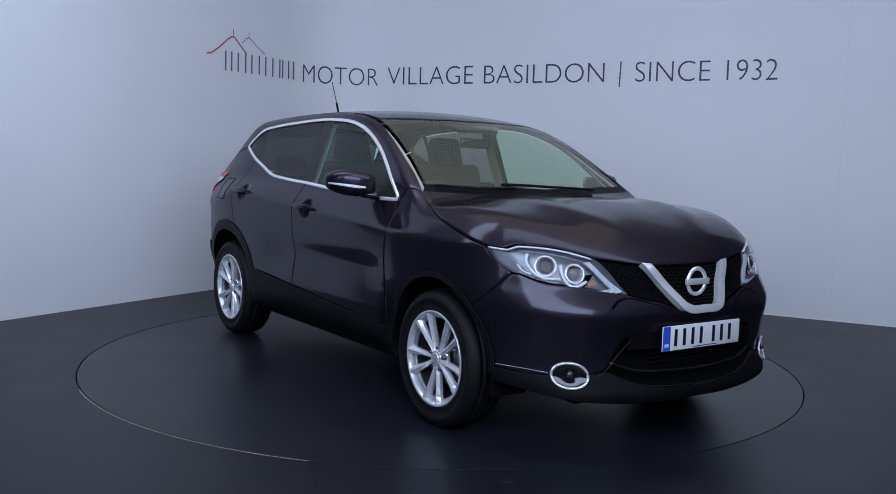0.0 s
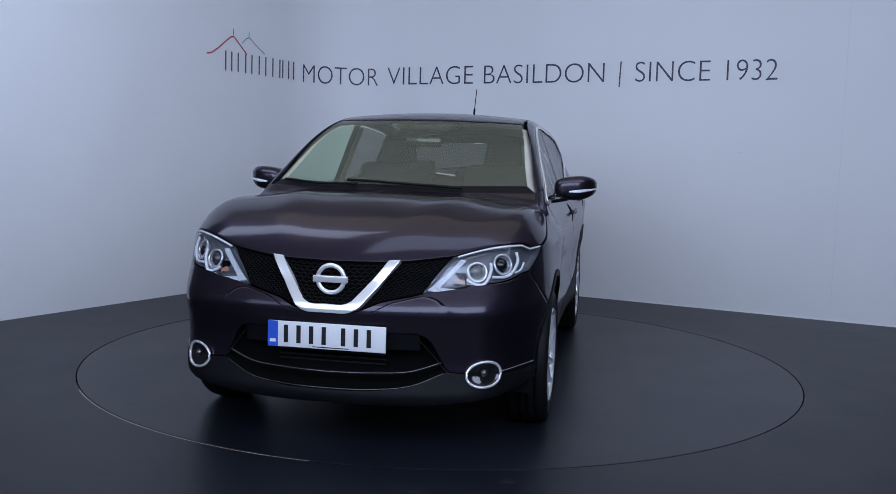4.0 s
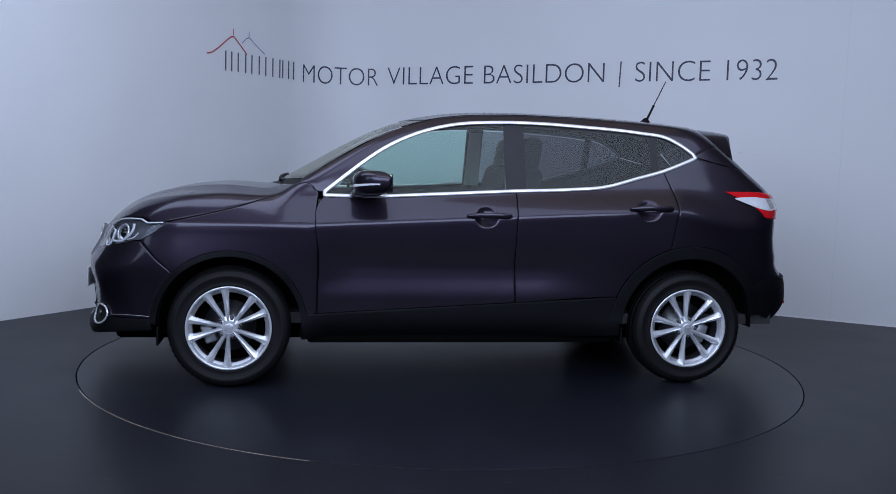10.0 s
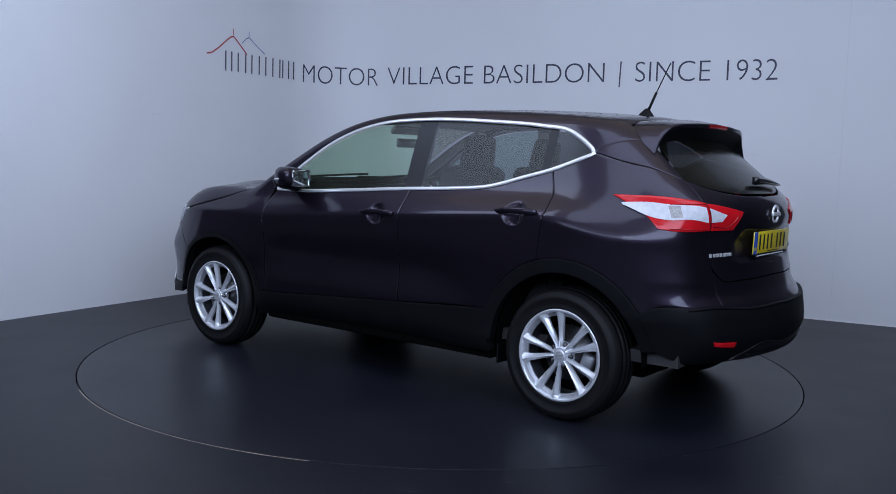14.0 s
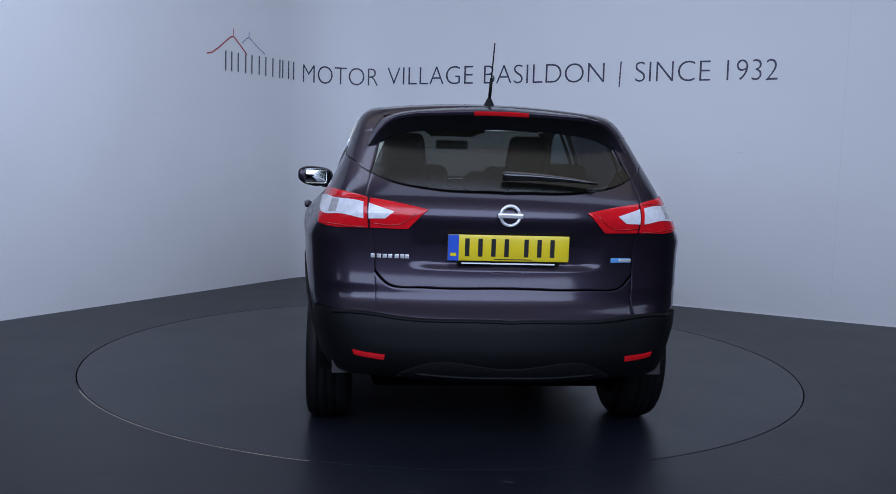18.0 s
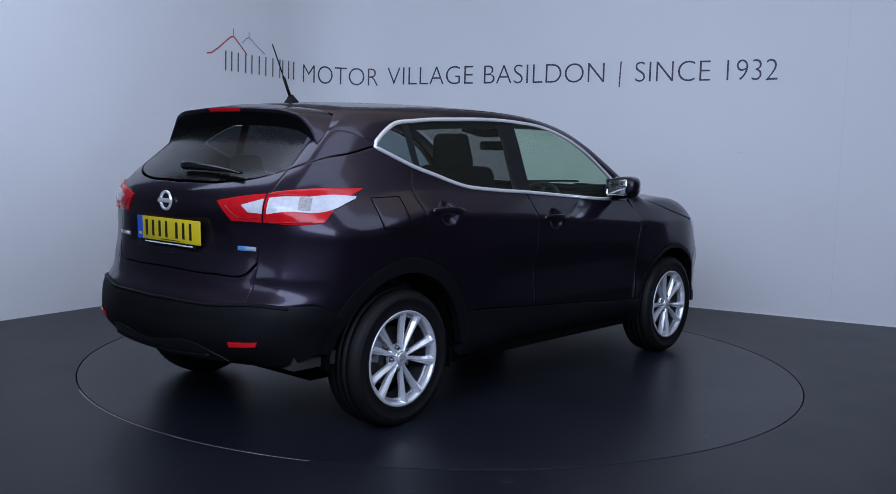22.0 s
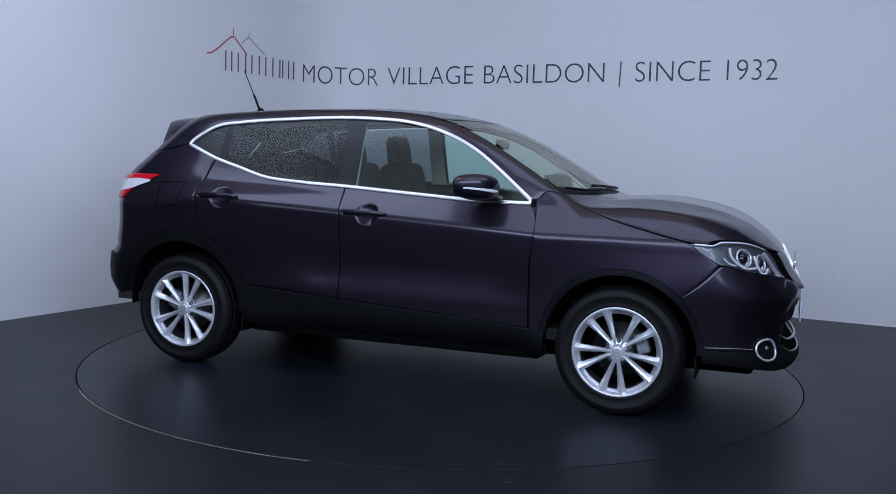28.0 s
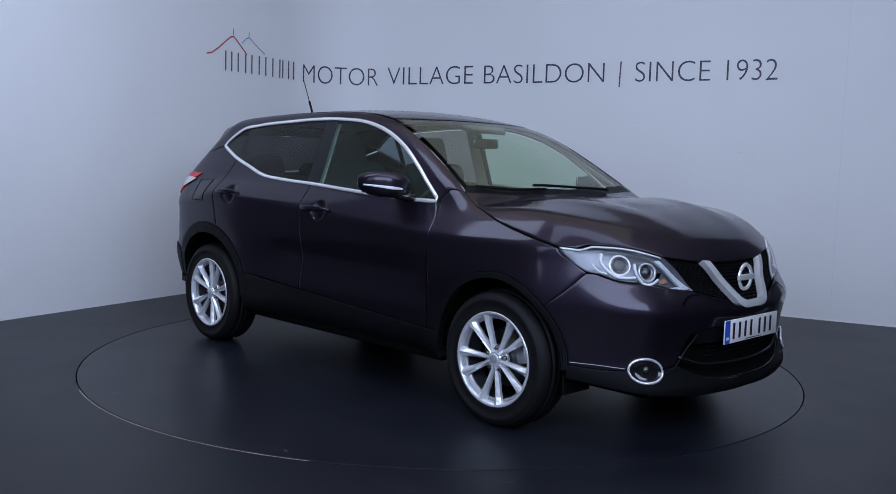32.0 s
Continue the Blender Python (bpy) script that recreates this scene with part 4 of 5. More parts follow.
def disc_in(loop, centre, g, depth):
    """A shallow dish inside a loop."""
    n = len(loop)
    mid = loop * 0.55 + (centre) * 0.45 - g * depth
    vs = loop.tolist() + (loop * 0.93 + centre * 0.07 - g * depth * 0.9).tolist() + mid.tolist() + [(centre - g * depth).tolist()]
    fs = []
    for r in range(2):
        fs += [(r * n + i, r * n + (i + 1) % n, (r + 1) * n + (i + 1) % n, (r + 1) * n + i) for i in range(n)]
    fs += [(2 * n + i, 2 * n + (i + 1) % n, 3 * n) for i in range(n)]
    return vs, fs


# headlamps
lamp_top = chain(on_side([(1.648, 0.9055), (1.76, 0.902)], 8), near([(1.765, 0.745, 0.902), (1.87, 0.65, 0.888), (2.0, 0.50, 0.866)], 30))
lamp_bot = chain(on_side([(1.668, 0.892), (1.73, 0.846), (1.80, 0.804)], 14), near([(1.82, 0.765, 0.800), (1.90, 0.70, 0.762), (2.0, 0.57, 0.738), (2.10, 0.392, 0.720)], 30))
lamp_l, lamp_r = on_side([(1.668, 0.892), (1.648, 0.9055)], 6), near([(2.10, 0.392, 0.720), (2.05, 0.445, 0.80), (2.0, 0.50, 0.866)], 16)


def lerp_line(a, b, k, n=30):
    return even(a, n) * (1 - k) + even(b, n) * k


HOUSING = material("headlamp_housing", (0.22, 0.23, 0.25), 0.3, metal=0.5, vary=0.12, scale=30)
WHITE = material("white_light_guide", (0.88, 0.90, 0.93), 0.25, coat=0.5, vary=0.03, scale=40)
CELLS = material("pale_light_cells", (0.70, 0.74, 0.78), 0.3, coat=0.6, vary=0.25, scale=120)
AMBER = material("amber_marker", (0.50, 0.26, 0.18), 0.25, coat=0.6, vary=0.1)
GUIDE_IN = [(1.955, 0.657, 0.847), (1.969, 0.664, 0.82), (1.989, 0.658, 0.785), (2.009, 0.639, 0.762), (2.025, 0.595, 0.764), (2.03, 0.566, 0.779)]
GUIDE_OUT = [(1.837, 0.748, 0.885), (1.846, 0.763, 0.858), (1.883, 0.764, 0.82), (1.929, 0.744, 0.793), (1.958, 0.711, 0.789), (1.979, 0.674, 0.79)]
GUIDE_TIP = [(1.816, 0.788, 0.84), (1.845, 0.784, 0.815), (1.887, 0.772, 0.804)]
lamps = both("headlamp", panel(lamp_bot, lamp_top, lamp_l, lamp_r, 36, 16, lift=-0.004, rim=0.02, bowl=0.03), HOUSING, label="clear twin-projector headlamp with white light guides")
for ob, flip in zip(lamps, (False, True)):
    fl = mirrored if flip else (lambda v: v)
    part("lens", fl(panel(lamp_bot, lamp_top, lamp_l, lamp_r, 36, 16, lift=0.003, rim=0)), LENS, ob)
    part("light_strip", fl(tube(snap(lerp_line(lamp_top, lamp_bot, 0.05, 40)[2:38], -0.004), 0.0075, 8, 0.6)), WHITE, ob, "thin white strip along the upper edge")
    for line, r in ((GUIDE_IN, 0.0075), (GUIDE_OUT, 0.0075), (GUIDE_TIP, 0.005)):
        part("light_guide", fl(tube(snap(fine(line, 30), -0.007), r, 8, 0.9)), WHITE, ob, "curved white light guide")
    in_edge, out_edge = near([(2.092, 0.408, 0.735), (2.047, 0.482, 0.80), (1.997, 0.530, 0.858)], 20), near([(2.074, 0.455, 0.742), (2.042, 0.508, 0.797), (1.990, 0.556, 0.855)], 20)
    part("boomerang_guide", fl(panel(np.linspace(in_edge[0], out_edge[0], 6), np.linspace(in_edge[-1], out_edge[-1], 6), in_edge, out_edge, 6, 24, lift=-0.006, rim=0.012)), CELLS, ob, "pale boomerang-shaped daytime light")
    low_a, low_b = near([(2.092, 0.408, 0.735), (2.075, 0.470, 0.722), (2.030, 0.585, 0.742)], 20), near([(2.074, 0.455, 0.748), (2.055, 0.530, 0.742), (2.024, 0.592, 0.752)], 20)
    part("boomerang_guide", fl(panel(low_a, low_b, np.linspace(low_a[0], low_b[0], 6), np.linspace(low_a[-1], low_b[-1], 6), 16, 6, lift=-0.007, rim=0.012)), CELLS, ob)
    for (cx, cy, cz), r, mat in (((1.917, 0.712, 0.842), 0.047, GLOSSB), ((1.997, 0.607, 0.812), 0.043, STEEL)):
        lp, c, g, h, v = loop_on((cx, cy, cz), r, r * 0.98, 40, lift=-0.014)
        part("projector_ring", fl(tube(lp, 0.006, 8, 1.0, True)), CHROME, ob)
        sph = to_bm(lathe([(0.0, 0.018), (r * 0.3, 0.016), (r * 0.55, 0.008), (r * 0.72, -0.006)], 32))
        q = Vector(g).to_track_quat("Z", "Y").to_matrix().to_4x4()
        moved(sph, Matrix.Translation(Vector(c) - Vector(g) * 0.024) @ q)
        me = [tuple(p.co) for p in sph.verts], [tuple(w.index for w in f.verts) for f in sph.faces]
        sph.free()
        part("projector", fl(me), mat, ob)
        part("reflector", fl(disc_in(lp, c - g * 0.014, g, 0.02)), ALLOY, ob)
    am_a, am_b = near([(2.052, 0.515, 0.768), (2.030, 0.560, 0.756)], 8), near([(2.040, 0.530, 0.785), (2.028, 0.558, 0.772)], 8)
    part("amber_marker", fl(panel(am_a, am_b, np.linspace(am_a[0], am_b[0], 6), np.linspace(am_a[-1], am_b[-1], 6), 6, 4, lift=-0.010, rim=0)), AMBER, ob)
# grille
gr_top = on_front([(0.0, 0.834), (0.27, 0.842), (0.497, 0.868)], 40)
gr_bot = chain(on_front([(0.0, 0.640), (0.13, 0.645), (0.21, 0.680)], 20), on_front([(0.21, 0.680), (0.385, 0.722)], 20))
grille = part("grille", panel(across(gr_bot), across(gr_top), near([(2.10, -0.385, 0.722), (1.99, -0.497, 0.868)], 12), near([(2.10, 0.385, 0.722), (1.99, 0.497, 0.868)], 12), 60, 12, lift=-0.008, rim=0, bowl=0.035), GAP, car, "black honeycomb radiator grille")
for k in range(13):
    f = (k + 0.6) / 13.2
    line = snap(even(across(gr_bot), 181) * (1 - f) + even(across(gr_top), 181) * f, -0.016)
    line[:, 2] += [0.0028 if (i // 3 + k) % 2 == 0 else -0.0028 for i in range(181)]
    part("grille_bar", tube(line, 0.0022, 5, 1.0), BLACKP, grille)
v_out = chain(on_front([(0.0, 0.630), (0.10, 0.634), (0.135, 0.648)], 16), on_front([(0.135, 0.648), (0.17, 0.690), (0.285, 0.846)], 24))
v_in = chain(on_front([(0.0, 0.661), (0.082, 0.664), (0.106, 0.675)], 16), on_front([(0.106, 0.675), (0.137, 0.712), (0.236, 0.842)], 24))
part("grille_trim", panel(across(v_out), across(v_in), np.linspace(v_out[-1], v_in[-1], 8) * [1, -1, 1], np.linspace(v_out[-1], v_in[-1], 8), 64, 6, lift=0.014, rim=0.03), CHROME, car, "broad V-shaped chrome trim")


def emblem(x, z, r, face):
    ring = to_bm(lathe([(r * 0.72, 0.0), (r * 0.76, 0.007), (r * 0.94, 0.009), (r, 0.0)], 48))
    bar = box(-r * 1.13, r * 1.13, -r * 0.21, r * 0.21, 0.0, 0.013, 0.003)
    return moved(joined(ring, bar), pose(x, 0, z, 90, 0, 90 * face) @ pose(0, 0, 0))


part("front_emblem", emblem(2.146, 0.765, 0.068, 1), CHROME, car, "round chrome emblem with a plain bar")
part("rear_emblem", emblem(-2.062, 1.055, 0.048, -1), CHROME, car, "round chrome emblem with a plain bar")


def number_plate(x, z, face, mat, band_at, tilt):
    """face: 1 looks forward, -1 back; band_at: the side of the blue band seen by one who faces the plate (-1 left)."""
    m = pose(x, 0, z, 90 - tilt, 0, 90 * face)
    plate = part("number_plate", moved(box(-0.26, 0.26, -0.0555, 0.0555, 0, 0.008, 0.003), m), mat, car, "number plate with its marks blanked to bars")
    part("blue_band", moved(box(-0.2595, -0.214, -0.055, 0.055, 0.0075, 0.0088), m), PLATEB, plate, smooth=False)
    part("band_mark", moved(box(-0.250, -0.224, -0.036, -0.022, 0.0087, 0.0094), m), PLATEW if face > 0 else PLATEY, plate, smooth=False)
    for i, cx in enumerate((-0.178, -0.122, -0.066, -0.010, 0.075, 0.131, 0.187)):
        part("plain_bar", moved(box(cx - 0.0095, cx + 0.0095, -0.036, 0.040, 0.0082, 0.0092), m), INK, plate, smooth=False)
    part("small_print_bar", moved(box(-0.06, 0.10, -0.049, -0.0455, 0.0082, 0.0088), m), INK, plate, smooth=False)
    return plate


number_plate(2.190, 0.526, 1, PLATEW, -1, 0)
number_plate(-2.047, 0.916, -1, PLATEY, -1, -2)
part("dealer_strip", moved(box(-0.22, 0.22, -0.008, 0.008, 0, 0.004), pose(-2.047, 0, 0.850, 90, 0, -90)), GLOSSB, car, smooth=False)
part("strip_bar", moved(box(-0.20, 0.20, -0.003, 0.003, 0.004, 0.005), pose(-2.047, 0, 0.850, 90, 0, -90)), PLATEW, car, smooth=False)
# fog lamps
for sgn in (1, -1):
    fl = mirrored if sgn < 0 else (lambda v: v)
    lp, c, g, h, v = loop_on((2.048, 0.660, 0.378), 0.080, 0.055, 44, lift=0.010, tilt=0.006)
    fog = part("fog_lamp", fl(disc_in(lp, c + g * 0.010, g, 0.004)), GLOSSB, car, "round fog lamp with a chrome ring")
    part("chrome_ring", fl(tube(lp, 0.0062, 8, 1.0, True)), CHROME, fog)
    q = Vector(g).to_track_quat("Z", "Y").to_matrix().to_4x4()
    sph = moved(to_bm(lathe([(0.0, 0.008), (0.008, 0.006), (0.014, 0.001), (0.016, -0.004)], 28)), Matrix.Translation(Vector(c + g * 0.012 + v * 0.006)) @ q)
    me = [tuple(p.co) for p in sph.verts], [tuple(w.index for w in f.verts) for f in sph.faces]
    sph.free()
    part("lamp_bulb", fl(me), STEEL, fog)
# thin added tubes; the second stands in for the soft highlight on a body crease
for line in ([(1.755, 0.85, 0.392), (1.907, 0.811, 0.394), (1.996, 0.747, 0.388)], [(2.089, 0.566, 0.362), (2.11, 0.511, 0.389), (2.125, 0.45, 0.455), (2.139, 0.39, 0.521)]):
    both("bumper_edge_line", tube(snap(fine(line, 30), 0.003), 0.0021, 6, 1.0), ALLOYD if line[0][0] < 2 else SATIN, label="thin line along the bumper edge")
# lower intake
part("lower_intake", panel(across(in_bot), across(in_top), in_side * [1, -1, 1], in_side, 50, 14, lift=-0.004, rim=0, bowl=0.06), GAP, car, "black lower air intake")
for z0, z1, y1, r in ((0.372, 0.425, 0.478, 0.009), (0.306, 0.383, 0.495, 0.006)):
    half = on_front([(0.0, z0), (0.2, z0 + 0.004), (0.36, z0 + 0.3 * (z1 - z0)), (y1, z1)], 30)
    part("intake_bar", tube(snap(across(half), -0.004), r, 8, 0.8), GLOSSB, car)
for z in (0.44, 0.46, 0.48, 0.40, 0.42):
    part("radiator_slat", box(2.085, 2.105, -0.24, 0.24, z, z + 0.006), SATIN, car, smooth=False)
part("plate_bracket", panel(on_front([(-0.39, 0.475), (0.39, 0.475)], 20), on_front([(-0.39, 0.548), (0.39, 0.548)], 20), on_front([(-0.39, 0.475), (-0.39, 0.548)], 6), on_front([(0.39, 0.475), (0.39, 0.548)], 6), 20, 5, lift=-0.006, rim=0.01), BLACKP, car)
# ---- scuttle, wipers, windscreen furniture ----
part("scuttle", panel(across(on_top([(1.128, 0.0), (1.10, 0.3), (1.04, 0.55), (0.99, 0.745)], 30)), across(on_top([(1.052, 0.0), (1.025, 0.3), (0.965, 0.55), (0.925, 0.69)], 30)), near([(0.99, -0.745, 1.07), (0.925, -0.69, 1.13)], 8), near([(0.99, 0.745, 1.07), (0.925, 0.69, 1.13)], 8), 40, 6, lift=-0.006, rim=0.02), BLACKP, car, "black plastic scuttle panel")
for y0, y1 in ((0.36, -0.28), (-0.22, -0.66)):
    arm = on_top([(1.085 - 0.1 * y0 * y0, y0), (1.075 - 0.12 * ((y0 + y1) / 2) ** 2, (y0 + y1) / 2), (1.055 - 0.18 * y1 * y1, y1)], 20)
    part("windscreen_wiper", tube(arm + [0, 0, 0.012], 0.009, 6, 0.9), BLACKP, car)
part("sensor_shroud", panel(on_top([(0.46, -0.14), (0.46, 0.14)], 10), on_top([(0.35, -0.22), (0.35, 0.22)], 10), on_top([(0.46, -0.14), (0.35, -0.22)], 6), on_top([(0.46, 0.14), (0.35, 0.22)], 6), 10, 6, lift=-0.012, rim=0.02), GLOSSB, car)
part("interior_mirror", box(0.40, 0.43, -0.11, 0.11, 1.355, 1.415, 0.012), GLOSSB, car)
# ---- rear end ----
BULB = material("lamp_bulb_glass", (0.42, 0.41, 0.40), 0.2, coat=1.0, vary=0.3, scale=90)
REDDARK = material("deep_red_lens", (0.36, 0.004, 0.008), 0.15, coat=1.0, vary=0.1)
tl_top = near([(-1.545, 0.800, 1.150), (-1.70, 0.785, 1.155), (-1.86, 0.705, 1.148), (-1.95, 0.600, 1.128)], 40)
tl_bot = near([(-1.795, 0.810, 0.992), (-1.87, 0.765, 0.984), (-1.985, 0.600, 0.982)], 40)
outer = both("tail_lamp", panel(tl_bot, tl_top, near([(-1.795, 0.810, 0.992), (-1.74, 0.805, 1.045), (-1.545, 0.800, 1.150)], 24), near([(-1.985, 0.604, 0.982), (-1.95, 0.604, 1.128)], 12), 26, 12, lift=0.007, rim=0.02), REDLENS, label="red and clear wrap-round tail lamp")
tw_top, tw_bot = near([(-1.60, 0.814, 1.114), (-1.715, 0.795, 1.122), (-1.827, 0.752, 1.112), (-1.935, 0.612, 1.090)], 30), near([(-1.609, 0.818, 1.104), (-1.791, 0.811, 1.048), (-1.84, 0.785, 1.039), (-1.899, 0.726, 1.041), (-1.950, 0.612, 1.025)], 30)
inn = both("tail_lamp_inner", panel(near([(-1.99, 0.594, 0.982), (-2.02, 0.43, 0.984)], 24), near([(-1.955, 0.594, 1.126), (-2.03, 0.345, 1.074)], 24), near([(-1.99, 0.594, 0.982), (-1.955, 0.594, 1.126)], 12), near([(-2.02, 0.43, 0.984), (-2.03, 0.345, 1.074)], 12), 20, 10, lift=0.007, rim=0.02), REDLENS, label="red and clear tail lamp on the tailgate")
for o, i_, fl in ((outer[0], inn[0], lambda v: v), (outer[1], inn[1], mirrored)):
    part("clear_lens", fl(panel(tw_bot, tw_top, np.linspace(tw_bot[0], tw_top[0], 6), np.linspace(tw_bot[-1], tw_top[-1], 8), 24, 6, lift=0.0095, rim=0.003)), WHITELENS, o, "clear part of the lens")
    part("bulb_chamber", fl(panel(near([(-1.846, 0.776, 1.048), (-1.885, 0.735, 1.047)], 6), near([(-1.819, 0.76, 1.106), (-1.862, 0.722, 1.102)], 6), near([(-1.846, 0.776, 1.048), (-1.819, 0.76, 1.106)], 6), near([(-1.885, 0.735, 1.047), (-1.862, 0.722, 1.102)], 6), 4, 4, lift=0.0105, rim=0.002)), BULB, o)
    cl = near([(-1.950, 0.588, 1.026), (-1.981, 0.523, 1.028)], 10), near([(-1.940, 0.588, 1.084), (-1.99, 0.484, 1.057)], 10)
    part("clear_lens", fl(panel(cl[0], cl[1], np.linspace(cl[0][0], cl[1][0], 6), np.linspace(cl[0][-1], cl[1][-1], 6), 12, 6, lift=0.0095, rim=0.003)), WHITELENS, i_, "clear part of the lens")
    for z_up, m in ((0.990, REDDARK), (1.120, REDDARK)):
        ln = near([(-1.84, 0.78, z_up + (0.004 if z_up < 1 else 0.012)), (-1.90, 0.70, z_up + (0.001 if z_up < 1 else 0.006)), (-1.95, 0.61, z_up - 0.001)], 20)
        part("lens_rib", fl(tube(snap(ln, 0.007), 0.0035, 6, 0.7)), m, o)
    ln = near([(-1.97, 0.585, 1.004), (-2.005, 0.46, 1.006), (-2.012, 0.395, 1.052)], 20)
    part("lens_rib", fl(tube(snap(ln, 0.007), 0.004, 6, 0.7)), REDDARK, i_)
# roof spoiler: an arch from the roof's end down to the rear pillars
sp_start = fine([(-1.500, 0.0, 1.541), (-1.500, 0.30, 1.526), (-1.500, 0.46, 1.505), (-1.515, 0.535, 1.465), (-1.555, 0.565, 1.42), (-1.60, 0.585, 1.37)], 40)
sp_start[:] = snap(sp_start, 0.001)
sp_end = fine([(-1.740, 0.0, 1.508), (-1.728, 0.25, 1.500), (-1.705, 0.42, 1.487), (-1.685, 0.49, 1.468), (-1.668, 0.545, 1.420), (-1.664, 0.600, 1.336)], 40)
sp_in = fine([(-1.655, 0.0, 1.425), (-1.645, 0.3, 1.415), (-1.635, 0.42, 1.40), (-1.63, 0.475, 1.385), (-1.64, 0.525, 1.36), (-1.655, 0.578, 1.335)], 40)


def loft(lines):
    n, vs, fs = len(lines[0]), [], []
    for l in lines:
        vs += [tuple(p) for p in l]
    for r in range(len(lines) - 1):
        fs += [(r * n + i, r * n + i + 1, (r + 1) * n + i + 1, (r + 1) * n + i) for i in range(n - 1)]
    return vs, fs


def span(half):
    return np.concatenate([(half * [1, -1, 1])[:0:-1], half])


bulge = np.linspace(1, 0.2, 40)[:, None] * np.array([[0, 0, 0.010]])
spoiler = part("roof_spoiler", to_bm(loft([span(sp_start * (1 - k) + sp_end * k + bulge * math.sin(math.pi * k)) for k in np.linspace(0, 1, 9)] + [span(sp_end + [0.001, 0, -0.006]), span(sp_end + [0.004, 0, -0.018])])), PAINT, car, "body-coloured roof spoiler over the rear window")
part("spoiler_underside", to_bm(loft([span(sp_end + [0.006, 0, -0.0175]), span(sp_end * 0.5 + sp_in * 0.5 + [0, 0, -0.004]), span(sp_in)])), BLACKP, spoiler, "black spoiler underside")
part("brake_light", ([(-1.7425 + 0.2 * y * y, y, 1.505 - 0.13 * y * y) for y in np.linspace(-0.125, 0.125, 12)] + [(-1.739 + 0.2 * y * y, y, 1.487 - 0.13 * y * y) for y in np.linspace(-0.125, 0.125, 12)] + [(-1.71 + 0.2 * y * y, y, 1.484 - 0.13 * y * y) for y in np.linspace(-0.125, 0.125, 12)],
     [(i, i + 1, 13 + i, 12 + i) for i in range(11)] + [(12 + i, 13 + i, 25 + i, 24 + i) for i in range(11)]), REDLENS, spoiler, "red high-level brake light")
wip = snap(np.array([[-1.93, y, 1.20 - 0.03 * (y + 0.2) ** 2] for y in np.linspace(0.02, -0.40, 16)]), 0.018)
vs, fs = [], []
for i, p in enumerate(wip):
    w = 0.030 * (1 - 0.75 * (i / 15) ** 1.3)
    vs += [(p[0] - 0.02, p[1], p[2] + w * 0.8), (p[0] - 0.028, p[1], p[2]), (p[0] - 0.012, p[1], p[2] - w * 0.6), (p[0] + 0.004, p[1], p[2] - w * 0.5), (p[0] + 0.004, p[1], p[2] + w * 0.7)]
for i in range(15):
    for j in range(5):
        fs.append((i * 5 + j, i * 5 + (j + 1) % 5, (i + 1) * 5 + (j + 1) % 5, (i + 1) * 5 + j))
fs += [(0, 1, 2, 3, 4), (79, 78, 77, 76, 75)]
part("rear_wiper", to_bm((vs, fs)), GLOSSB, car, "black rear window wiper")
for i, y in enumerate((0.595, 0.565, 0.538, 0.512, 0.482, 0.456, 0.434)):
    p = snap(np.array([-2.03, y, 0.870]), 0.001)
    part("badge_bar", moved(box(-0.009, 0.009, -0.0085, 0.0085, 0, 0.003, 0.001), Matrix.Translation(p) @ pose(0, 0, 0, 90, 0, -90 - 18)), CHROME, car)
badge = snap(np.array([[-2.03, -0.463, 0.868], [-2.02, -0.520, 0.868], [-2.02, -0.570, 0.868]]), 0.001)
part("blue_badge", moved(box(-0.050, 0.050, -0.010, 0.010, 0, 0.003, 0.001), Matrix.Translation(badge[1]) @ pose(0, 0, 0, 90, 0, -90 + 16)), material("pale_blue_badge", (0.10, 0.30, 0.62), 0.3, coat=0.5, vary=0.1), car, "small blue and silver badge")
part("badge_bar", moved(box(-0.010, 0.050, -0.007, 0.007, 0.003, 0.005, 0.001), Matrix.Translation(badge[1]) @ pose(0, 0, 0, 90, 0, -90 + 16)), CHROME, car)
both("rear_reflector", panel(near([(-2.07, 0.665, 0.428), (-2.10, 0.525, 0.424)], 10), near([(-2.07, 0.675, 0.462), (-2.10, 0.520, 0.458)], 10), near([(-2.07, 0.665, 0.428), (-2.07, 0.675, 0.462)], 6), near([(-2.10, 0.525, 0.424), (-2.10, 0.520, 0.458)], 6), 8, 4, lift=0.014, rim=0.012), REDLENS, label="slim red bumper reflector")
dif = near([(-2.1, 0.0, 0.44), (-2.08, 0.36, 0.44), (-2.04, 0.44, 0.40)], 20)
part("lower_diffuser", panel(across(near([(-2.08, 0.0, 0.366), (-2.03, 0.46, 0.366)], 20)), across(dif), near([(-2.03, -0.46, 0.366), (-2.04, -0.44, 0.40)], 6), near([(-2.03, 0.46, 0.366), (-2.04, 0.44, 0.40)], 6), 30, 8, lift=0.014, rim=0.01), SATIN, car, "dark lower bumper insert")
part("diffuser_lip", tube(snap(across(near([(-2.1, 0.0, 0.398), (-2.07, 0.38, 0.398)], 20)), 0.016), 0.011, 8, 0.7), BLACKP, car)
# aerial
part("aerial", joined(to_bm(tube([(-1.331, 0, 1.595), (-1.345, 0, 1.625), (-1.372, 0, 1.685)], 0.008, 8)), to_bm(tube([(-1.372, 0, 1.685), (-1.41, 0, 1.765), (-1.448, 0, 1.845)], 0.0032, 6)), moved(to_bm(lathe([(0.032, -0.03), (0.030, 0.0), (0.020, 0.016), (0.009, 0.035), (0.0, 0.038)], 24)), pose(-1.318, 0, 1.562, 0, -6, 0) @ Matrix.Diagonal((1.5, 0.8, 1, 1)))), BLACKP, car, "black leaning roof aerial")
